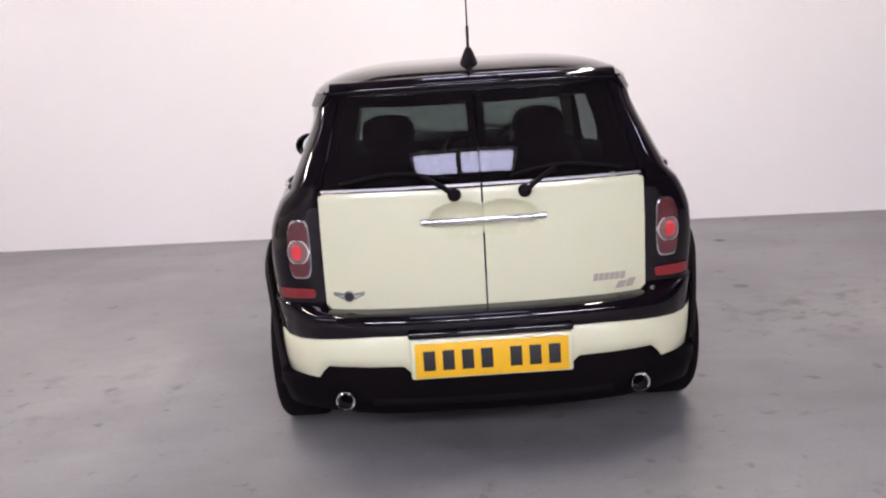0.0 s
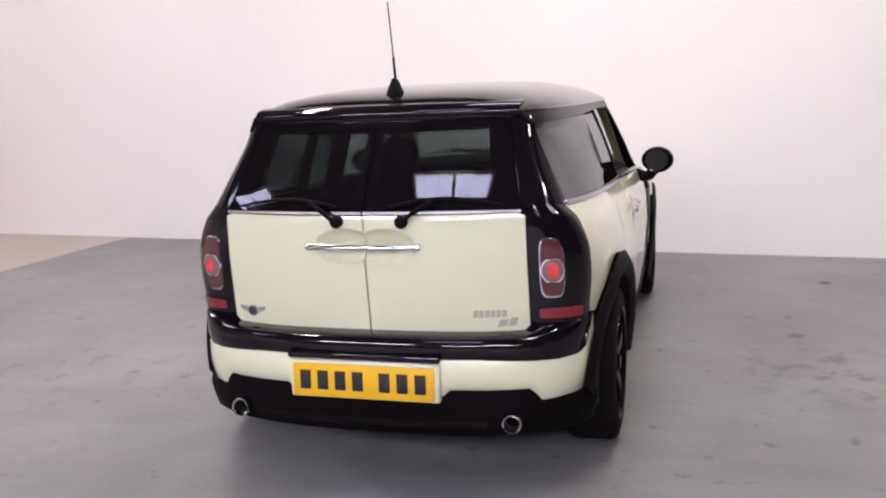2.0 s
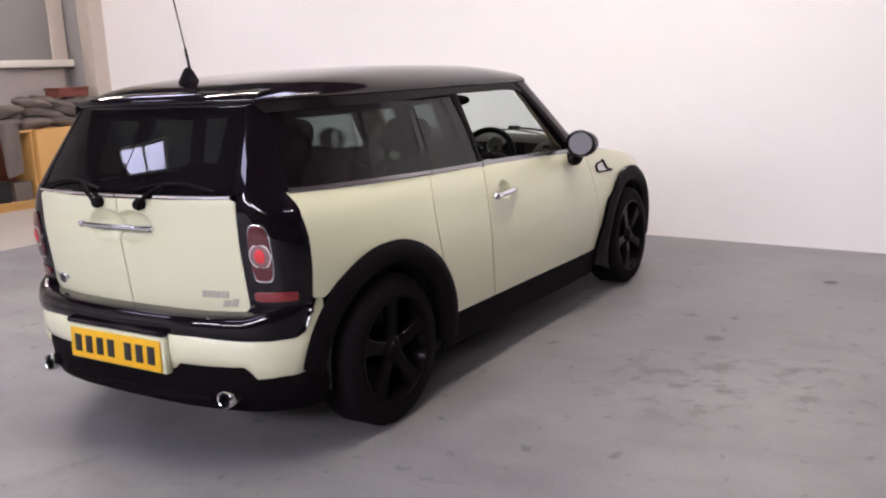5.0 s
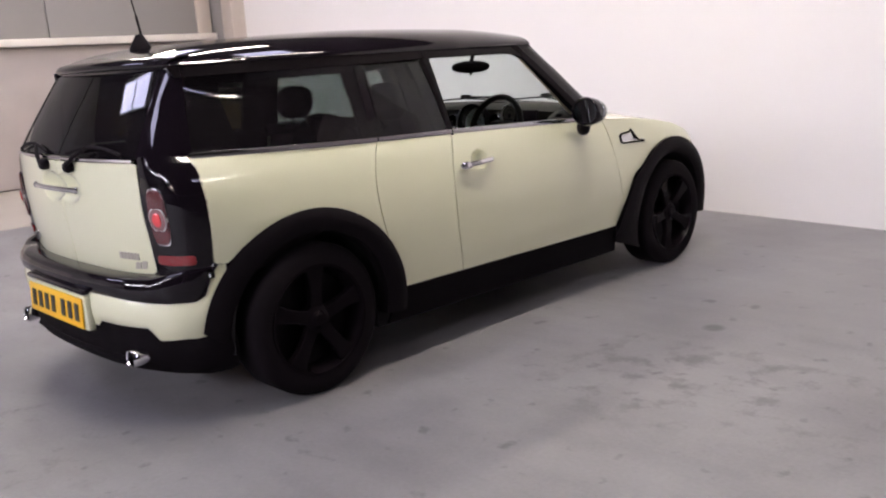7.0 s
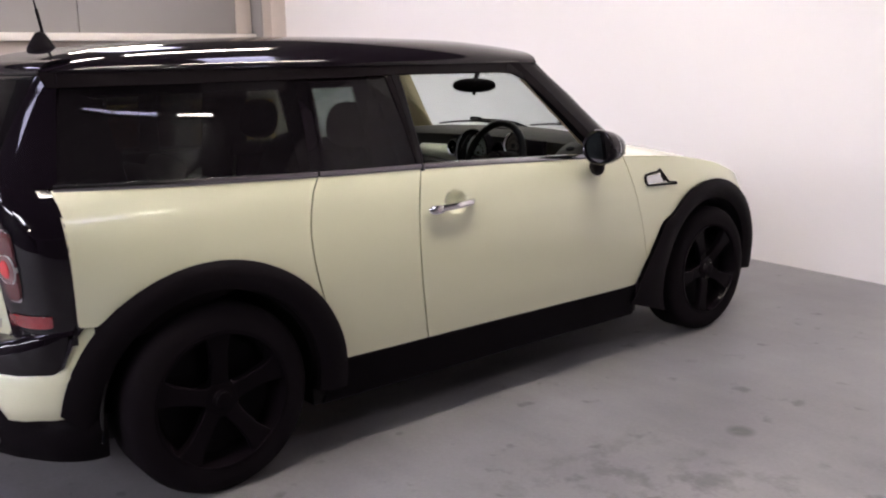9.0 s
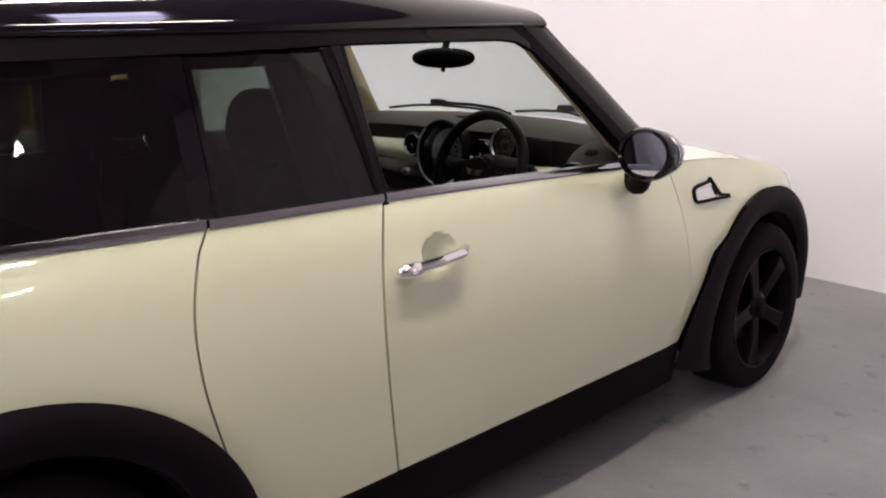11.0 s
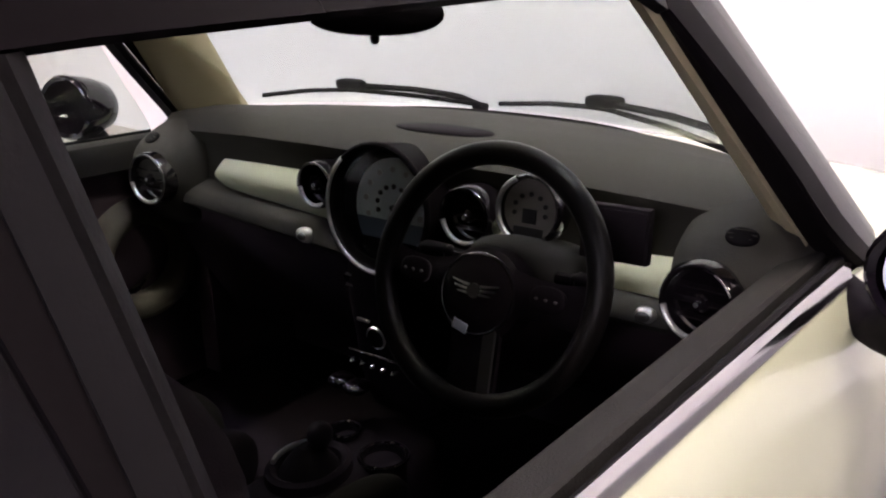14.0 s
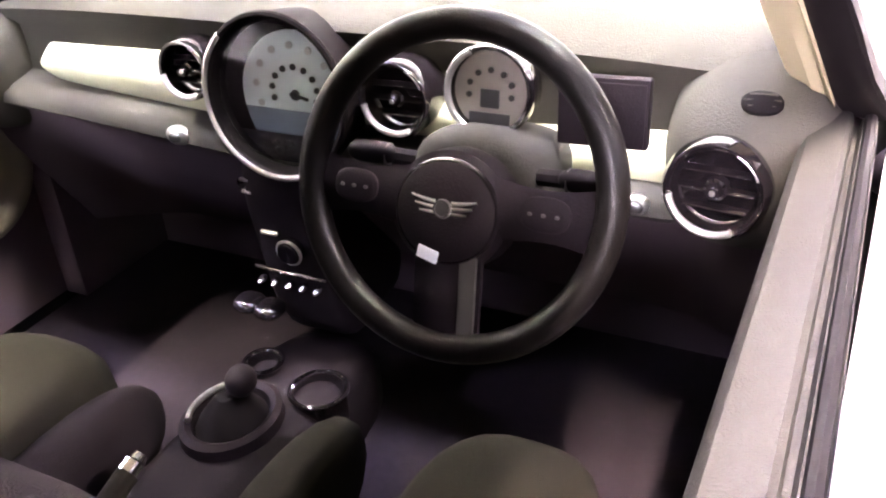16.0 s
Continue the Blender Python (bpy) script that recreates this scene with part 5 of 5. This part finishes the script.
# buttons on the shelf below the trim
for x, z in ((-0.178, 0.800), (0.508, 0.806)):
    b = part("shelf_button", lump_bm(((0.046, 0.026, 0.030) if x < 0 else (0.032, 0.022, 0.024)), pose(x, 2.397, z - (0.010 if x < 0 else 0.016)), 2, 2.2), M_SILVER, dash, "silver round button")
    part("button_cap", lump_bm((0.022, 0.012, 0.015), pose(x, 2.386, z - (0.010 if x < 0 else 0.016)), 2, 2.2), M_DIALSP, b)
# rev counter on the column
TC = Matrix.Translation((0.354, 2.330, 0.938)) @ pose(0, 0, 0, 80, 0, 0) @ Matrix.Scale(0.88, 4)
rev = spun("rev_counter", [(0.040, -0.06), (0.056, -0.04), (0.060, 0.0), (0.057, 0.008), (0.052, 0.004), (0.050, -0.008), (0, -0.009)], M_PIANO, TC, dash, "rev counter in a chrome ring", 40)
pts = [TC @ Vector((0.055 * math.cos(a), 0.055 * math.sin(a), 0.007)) for a in (2 * math.pi * i / 40 for i in range(40))]
# only the lit left stretch of the ring is made silver
sweep("chrome_rim", pts[13:31], ring_section(0.0042, 6), M_SILVER, rev, "bright stretch of the chrome rim", False, tuple(TC.to_3x3() @ Vector((0, 0, 1))))
disc_cut("rev_face", 0.050, -0.049, 0.049, -0.005, M_REVFACE, rev, TC, "silver dial face")
part("rev_screen", box_bm((0.026, 0.024, 0.003), TC @ pose(0, -0.010, -0.003), 0.001), M_INK, rev)
part("rev_screen", box_bm((0.056, 0.016, 0.003), TC @ pose(0, -0.036, -0.003), 0.001), M_INK, rev)
for i in range(7):
    a = radians(195 - 35 * i)
    spun("dial_mark", [(0.0, -0.0025), (0.004, -0.0025), (0.0042, -0.005)], M_INK, TC @ Matrix.Translation((0.030 * math.cos(a), 0.026 * math.sin(a), 0)), rev, "", 10)
dbx = part("display_box", box_bm((0.100, 0.018, 0.078), pose(0.477, 2.358, 0.918, -6, 0, 4), 0.003), M_CONSOLE, dash, "flat black display box")
part("display_glass", box_bm((0.094, 0.002, 0.070), pose(0.477, 2.3475, 0.918, -6, 0, 4), 0.0005), M_CONSOLE, dbx)
# centre stack
part("centre_panel", lump_bm((0.165, 0.20, 0.36), pose(-0.010, 2.500, 0.620, 8), 3, 5), M_CONSOLE, dash, "black centre stack")
part("stack_slot", box_bm((0.130, 0.012, 0.016), pose(-0.022, 2.400, 0.724, 8), 0.004), M_PIANO, dash)
for z in (0.735, 0.715):
    part("stack_strip", box_bm((0.112, 0.005, 0.004), pose(-0.022, 2.393, z, 8), 0.001), M_SATIN, dash, "thin chrome strip")
part("stack_key", box_bm((0.030, 0.006, 0.006), pose(-0.040, 2.391, 0.652, 8), 0.002), M_SATIN, dash)
RC = Matrix.Translation((-0.004, 2.390, 0.628)) @ pose(0, 0, 0, 96, 0, 0)
kn = spun("climate_knob", [(0.020, -0.02), (0.021, 0.006), (0.017, 0.012), (0.0, 0.012)], M_PIANO, RC, dash, "black knob with chrome ring", 28)
pts = [RC @ Vector((0.020 * math.cos(a), 0.020 * math.sin(a), 0.006)) for a in (2 * math.pi * i / 28 for i in range(28))]
sweep("chrome_rim", pts, ring_section(0.0026, 8), M_SATIN, kn, "", True, tuple(RC.to_3x3() @ Vector((0, 0, 1))))
part("toggle_bar", box_bm((0.128, 0.006, 0.006), pose(-0.010, 2.386, 0.590, 8), 0.002), M_CHROME, dash, "chrome toggle guard")
for i in range(5):
    part("toggle_switch", lump_bm((0.012, 0.022, 0.009), pose(-0.060 + 0.025 * i, 2.380, 0.572, 10), 1, 2.2), M_CHROME, dash, "small chrome toggle")
for x, z in ((-0.100, 0.516), (-0.062, 0.512)):
    part("ash_tray", lump_bm((0.050, 0.05, 0.026), pose(x, 2.385, z), 2, 2.4), M_PIANO, dash)

# steering wheel
SW = Matrix.Translation((0.363, 2.205, 0.877)) @ pose(0, 0, 0, 70, 0, 0)
HW = SW @ Matrix.Translation((0.0, -0.021, 0.0))
sw = empty("steering_wheel")
sw.parent = car
pts = [SW @ Vector((0.1685 * math.cos(a), 0.1685 * math.sin(a), 0)) for a in (2 * math.pi * i / 64 for i in range(64))]
sweep("wheel_rim", pts, ring_section(0.0165, 14), M_SWRIM, sw, "black leather rim", True, tuple(SW.to_3x3() @ Vector((0, 0, 1))))
spun("airbag_cover", [(0.0, 0.020), (0.032, 0.019), (0.054, 0.014), (0.066, 0.002), (0.068, -0.03), (0, -0.035)], M_CONSOLE, HW @ Matrix.Diagonal((1.0, 0.95, 1, 1)), sw, "round black airbag cover", 36)
pts = [HW @ Vector((0.055 * math.cos(a), 0.052 * math.sin(a), 0.010)) for a in (2 * math.pi * i / 36 for i in range(36))]
sweep("hub_ring", pts, ring_section(0.004, 6), M_PIANO, sw, "", True, tuple(SW.to_3x3() @ Vector((0, 0, 1))))
for sg in (-1, 1):
    rows = []
    for i in range(9):
        f = i / 8
        x = 0.045 + 0.113 * f
        w = 0.034 - 0.008 * math.sin(math.pi * f)
        rows.append([SW @ Vector((sg * x, -0.012 + w * v, 0.004 - 0.010 * f + 0.010 * (1 - v * v))) for v in (-1, -0.6, 0, 0.6, 1)])
    sk = shell("wheel_spoke", rows, 0.016, tuple(SW.to_3x3() @ Vector((0, 0, 1))), M_CONSOLE, sw, "black side spoke with buttons")
    part("switch_pad", lump_bm((0.052, 0.036, 0.012), SW @ pose(sg * 0.106, -0.008, 0.012), 2, 2.6), M_CONSOLE, sk)
    for i in (-1, 0, 1):
        part("switch_key", lump_bm((0.005, 0.004, 0.004), SW @ pose(sg * 0.106 + 0.014 * i, -0.008, 0.018), 1, 2.2), M_DIALSP, sk)
    for k, (x1, z0, z1, w) in enumerate(((0.036, 0.0085, 0.013, 0.0042), (0.032, 0.003, 0.0055, 0.0040), (0.026, -0.0025, -0.002, 0.0036))):
        rows = [[HW @ Vector((sg * (0.009 + (x1 - 0.009) * f), z0 + (z1 - z0) * f ** 1.6 + w * v * (1 - 0.55 * f * f) * 0.5 + 0.002, 0.0215 - 0.0015 * abs(v))) for v in (-1, 0, 1)] for f in (i / 5 for i in range(6))]
        shell("wheel_badge_feather", rows, 0.0025, tuple(SW.to_3x3() @ Vector((0, 0, 1))), M_SATIN, sw, "silver feather of the wing badge", smooth=0)
spun("wheel_badge", [(0.0, 0.0225), (0.0075, 0.0225), (0.0078, 0.0235), (0.0095, 0.0235), (0.0105, 0.019)], M_DIALSP, HW @ Matrix.Translation((0, 0.004, 0)), sw, "", 20)
part("label_tag", box_bm((0.024, 0.014, 0.002), HW @ pose(-0.014, -0.046, 0.017, 10, 0, -14), 0.0005), M_DIALW, sw, "small white patch on the airbag cover")
rows = [[SW @ Vector((0.004 + 0.038 * v, -0.060 - 0.096 * f, 0.006 - 0.010 * f + 0.006 * (1 - v * v))) for v in (-1, -0.6, 0, 0.6, 1)] for f in (i / 6 for i in range(7))]
shell("wheel_spoke", rows, 0.014, tuple(SW.to_3x3() @ Vector((0, 0, 1))), M_CONSOLE, sw, "black lower spoke")
rows = [[SW @ Vector((0.020 + 0.018 * v, -0.064 - 0.090 * f, 0.012 - 0.010 * f)) for v in (0, 0.5, 1)] for f in (i / 6 for i in range(7))]
shell("spoke_inlay", rows, 0.006, tuple(SW.to_3x3() @ Vector((0, 0, 1))), M_DIALSP, sw, "grey inlay on the lower spoke")
part("column_cowl", lump_bm((0.150, 0.24, 0.115), pose(0.357, 2.335, 0.838, -18), 3, 3), M_DOORTOP, sw, "grained column cowl")
for sg in (-1, 1):
    st = tube("column_stalk", [(0.357 + sg * 0.05, 2.29, 0.862), (0.357 + sg * 0.128, 2.275, 0.872)], 0.010, M_PILLAR, sw, "black stalk", 8)
    part("stalk_end", lump_bm((0.062, 0.022, 0.024), pose(0.357 + sg * 0.128, 2.275, 0.872), 2, 3.0), M_PILLAR, st)
    part("stalk_ring", lump_bm((0.006, 0.024, 0.026), pose(0.357 + sg * 0.108, 2.277, 0.870), 2, 3.0), M_DIALSP, st)

# centre console
con = empty("centre_console")
con.parent = car
part("console_body", lump_bm((0.20, 0.95, 0.20), pose(0.0, 2.02, 0.34), 3, 5), M_TUNNEL, con, "black centre console")
for x, y, r in ((0.070, 2.306, 0.041), (-0.050, 2.332, 0.028)):
    cp = spun("cup_holder", [(r, -0.05), (r, 0.0), (r + 0.006, 0.003), (r - 0.003, 0.003), (r - 0.005, -0.045), (0, -0.045)], M_PIANO, Matrix.Translation((x, y, 0.446)), con, "round cup holder with bright stretch of the chrome rim", 30)
    pts = [Vector((x + (r + 0.002) * math.cos(a), y + (r + 0.002) * math.sin(a), 0.451)) for a in (2 * math.pi * i / 30 for i in range(30))]
    sweep("chrome_rim", pts, ring_section(0.0026, 6), M_CHROME, cp, "", True)
GB = Matrix.Translation((-0.014, 2.205, 0.447)) @ Matrix.Diagonal((1, 1.15, 1, 1))
spun("gear_surround", [(0.072, -0.02), (0.070, 0.010), (0.062, 0.016), (0.054, 0.010), (0.050, -0.01), (0.0, -0.012)], M_CONSOLE, GB, con, "oval grey gear lever surround", 32)
spun("gear_gaiter", [(0.050, 0.0), (0.042, 0.014), (0.026, 0.034), (0.014, 0.045), (0.0, 0.045)], M_PILLAR, GB, con, "black gaiter", 20)
tube("gear_lever", [(-0.014, 2.205, 0.48), (0.004, 2.216, 0.508)], 0.009, M_CONSOLE, con, "", 8)
part("gear_knob", lump_bm((0.042, 0.046, 0.046), pose(0.006, 2.218, 0.514), 3, 2.2), M_CONSOLE, con, "black gear knob")
pts = [GB @ Vector((0.056 * math.cos(a), 0.056 * math.sin(a), 0.018)) for a in (radians(135 + 85 * i / 16) for i in range(17))]
sweep("chrome_arc", pts, ring_section(0.005, 6), M_SATIN, con, "chrome arc")
hb = tube("handbrake", [(-0.024, 1.80, 0.435), (-0.029, 1.93, 0.470), (-0.034, 2.030, 0.497)], 0.0155, M_SEATP, con, "handbrake lever with chrome button", 10, 10)
spun("brake_button", [(0.0, 0.02), (0.010, 0.018), (0.012, 0.008), (0.017, 0.004), (0.017, -0.012), (0.0, -0.014)], M_CHROME, Matrix.Translation((-0.034, 2.037, 0.499)) @ pose(0, 0, 0, -75, 0, 0), hb, "", 16)


# seats
def front_seat(x):
    e = empty("front_seat")
    e.parent = car
    part("cushion", lump_bm(((0.27 if x > 0 else 0.34), 0.62, 0.17), pose(x + (0.050 if x > 0 else 0), (2.005 if x > 0 else 1.95), 0.420, 6), 3, 3.2), M_SEATP, e, "grey-beige cloth seat cushion")
    for s in (-1, 1):
        part("bolster", lump_bm((0.11, 0.58, 0.19), pose(x + s * 0.205, (1.98 if x > 0 else 1.93), 0.420, 6), 3, 2.6), (M_SEATP if x > 0 > s else M_SEAT), e, "dark side bolster")
        part("back_bolster", lump_bm((0.10, 0.16, 0.50), pose(x + s * 0.20, 1.590, 0.700, -14), 3, 2.6), M_SEAT, e, "dark side bolster")
    part("backrest", lump_bm((0.40, 0.15, 0.60), pose(x, 1.575, 0.720, -14), 3, 3.4), M_SEAT, e, "dark cloth backrest")
    hr = part("headrest", lump_bm((0.255, 0.115, 0.175), pose(x, 1.455, 1.088, -12), 3, 2.6), M_SEAT, e, "dark rounded headrest")
    for s in (-1, 1):
        tube("headrest_post", [(x + s * 0.06, 1.49, 0.96), (x + s * 0.06, 1.46, 1.04)], 0.006, M_CHROME, hr, "", 6)
    box("seat_base", (x - 0.2, 1.68, 0.315), (x + 0.2, 2.08, 0.36), M_TRIMD, e, "", 0.02)
    return e


front_seat(0.365)
front_seat(-0.365)
rb = empty("rear_seat")
rb.parent = car
part("bench", lump_bm((1.14, 0.46, 0.16), pose(0, 1.02, 0.46, 4), 3, 4), M_SEAT, rb, "dark cloth rear bench")
for x in (-0.29, 0.29):
    part("rear_backrest", lump_bm((0.56, 0.14, 0.50), pose(x, 0.80, 0.70, -14), 3, 4), M_SEAT, rb, "dark cloth rear backrest")
    part("rear_headrest", lump_bm((0.24, 0.09, 0.10), pose(x, 0.735, 0.975, -10), 2, 2.8), M_SEAT, rb)

# inside mirror and belts
im = empty("inside_mirror")
im.parent = car
IM = pose(0.012, 2.400, 1.194, 0, 0, 15)
part("mirror_shell", lump_bm((0.245, 0.042, 0.068), IM, 3, 2.3), M_PILLAR, im, "black oval inside mirror")
part("mirror_knob", lump_bm((0.016, 0.016, 0.020), IM @ pose(0, 0, -0.038), 1, 2.2), M_PILLAR, im)
tube("mirror_stem", [(0.0, 2.40, 1.195), (0.0, 2.425, 1.23), (0.0, 2.44, 1.262)], 0.012, M_PILLAR, im, "", 8, 6)
for sg in (-1, 1):
    shell("seat_belt", [[Vector((sg * (0.655 - 0.035 * f), 1.36 + 0.12 * f + d, 1.19 - 0.70 * f)) for d in (-0.022, 0.022)] for f in (i / 8 for i in range(9))], 0.002, (-sg, 0, 0), M_SEAT, car, "dark seat belt")

for ob in (dash, sw, con):
    ob.location = (0, 0.011, 0.012)
im.location = (0.008, 0.008, 0.014)

# the pieces of the cabin stay two levels under the car
for ob in car.children_recursive:
    while ob.parent.parent and ob.parent.parent.parent:
        ob.parent = ob.parent.parent

# ---- things at the storage side ----
cup = empty("cupboard", (-7.40, 4.75, 0))
box("carcass", (-0.02, -0.46, 0.10), (0.42, 0.46, 0.93), M_WOOD, cup, "orange plywood carcass", 0.006)
box("cupboard_door", (0.422, -0.455, 0.14), (0.44, 0.0, 0.92), M_WOOD, cup, "", 0.004)
box("cupboard_door", (0.422, 0.004, 0.14), (0.44, 0.455, 0.92), M_WOOD, cup, "", 0.004)
box("plinth", (0.0, -0.44, 0.0), (0.38, 0.44, 0.10), M_DARK, cup, "dark plinth")
tagged(cup, "orange plywood cupboard against the side wall", "cupboard")


def rolled_sheet(size, m, wobble):
    """A long bundle of cloth with lengthwise folds."""
    bm = lump_bm(size, Matrix.Identity(4), 4, 2.2)
    for v in bm.verts:
        a = math.atan2(v.co.z, v.co.x)
        v.co.x *= 1 + 0.10 * math.sin(5 * a + 7 * v.co.y)
        v.co.z *= 1 + 0.12 * math.sin(4 * a + 5 * v.co.y)
        v.co += wobble * noise.noise_vector(v.co * 8 + m.translation * 3)
    bmesh.ops.transform(bm, matrix=m, verts=bm.verts)
    return bm


for i, (y, z, ln, r, tip) in enumerate(((4.42, 1.005, 0.46, 0.080, 5), (4.80, 1.000, 0.60, 0.075, -8), (5.04, 0.995, 0.36, 0.070, 6), (4.52, 1.125, 0.66, 0.075, -13), (4.92, 1.115, 0.56, 0.070, -15),
                                        (4.42, 1.235, 0.50, 0.065, -9), (4.74, 1.215, 0.66, 0.070, -14), (5.04, 1.235, 0.40, 0.055, 3))):
    ob = part("dust_sheet", rolled_sheet((0.32, ln, r * 2.0), pose(-7.20 + 0.02 * (i % 3), y, z, tip, 6, 9 * (i % 3 - 1)), 0.018), M_ROLL)
    tagged(ob, "rolled grey dust sheet piled on the cupboard", "dust sheet", "dust sheets on the cupboard")
cr = empty("crate", (-7.22, 4.96, 1.285))
box("crate_body", (-0.14, -0.21, 0.0), (0.14, 0.21, 0.10), M_BROWN, cr, "", 0.006)
box("crate_rim", (-0.15, -0.22, 0.085), (0.15, 0.22, 0.12), M_BROWN, cr, "", 0.006)
tagged(cr, "small red-brown box on the dust sheets", "box")
bag = lump_bm((0.42, 0.42, 0.26), pose(-7.02, 5.22, 0.10, 0, 0, 20), 3, 2.4)
for v in bag.verts:
    v.co += 0.03 * noise.noise_vector(v.co * 7)
    v.co.z = max(v.co.z, 0.004)
tagged(part("sack", bag, M_SACK), "dark grey sack on the floor by the post", "sack")
rk = empty("storage_rack", (-7.42, 3.62, 0))
for y in (-0.66, 0.0, 0.64):
    box("upright", (0.0, y - 0.012, 0.0), (0.40, y + 0.012, 0.90), M_WOOD, rk, "", 0.003)
for z in (0.08, 0.90):
    box("rack_shelf", (-0.0, -0.67, z), (0.42, 0.655, z + 0.03), M_WOOD, rk, "", 0.003)
box("plinth", (0.36, -0.65, 0.0), (0.385, 0.635, 0.078), M_WOOD, rk, "", 0.003)
box("back_panel", (-0.015, -0.65, 0.115), (-0.003, 0.635, 0.895), M_BROWN, rk, "dark brown back panel")
tagged(rk, "open orange plywood shelf unit by the wall", "rack")
for i in range(5):
    ob = part("dust_sheet", rolled_sheet((0.32, 0.36, 0.15), pose(-7.20, 3.08 + 0.25 * i, 1.005 + 0.012 * (i % 2), 5 * (i % 3 - 1), 0, 10 * (i % 3 - 1)), 0.016), M_ROLL)
    tagged(ob, "folded grey dust sheet on the shelf unit", "dust sheet", "dust sheets on the rack")
for i in range(3):
    ob = part("dust_sheet", rolled_sheet((0.32, 0.52, 0.15), pose(-7.20, 3.20 + 0.42 * i, 1.150, 8 * (i - 1), 0, -9 * (i - 1)), 0.016), M_ROLL)
    tagged(ob, "folded grey dust sheet on the shelf unit", "dust sheet", "dust sheets on the rack")
# a sheet that hangs down over the front of the shelf
rows = []
for i in range(13):
    f = i / 12
    rows.append([Vector((-6.985 + 0.012 * math.sin(9 * u + 2 * f) + 0.02 * f, 3.98 + 0.26 * u * (1 - 0.25 * f), 1.02 - 0.60 * f + 0.05 * u * f)) for u in (-0.5 + k / 14 for k in range(15))])
rows.insert(0, [Vector((-7.20, p.y, 1.06)) for p in rows[0]])
hang = shell("hanging_sheet", rows, 0.012, OUT_R, M_ROLL, None, "", smooth=60)
tagged(hang, "grey dust sheet hanging over the front of the shelf", "dust sheet")
for i in range(4):
    h = 0.24 - 0.03 * (i % 2)
    mat = (M_DARK, M_LEDGE, M_DARK, M_ROLL)[i]
    b = empty("storage_box", (-7.14, 3.24 + 0.28 * i, 0.111))
    box("box_body", (-0.12, -0.11, 0.0), (0.12, 0.11, h - 0.012), mat, b)
    box("box_lid", (-0.125, -0.115, h - 0.012), (0.125, 0.115, h + 0.008), mat, b)
    tagged(b, "small storage box on the lower shelf", "box", "boxes on the rack")
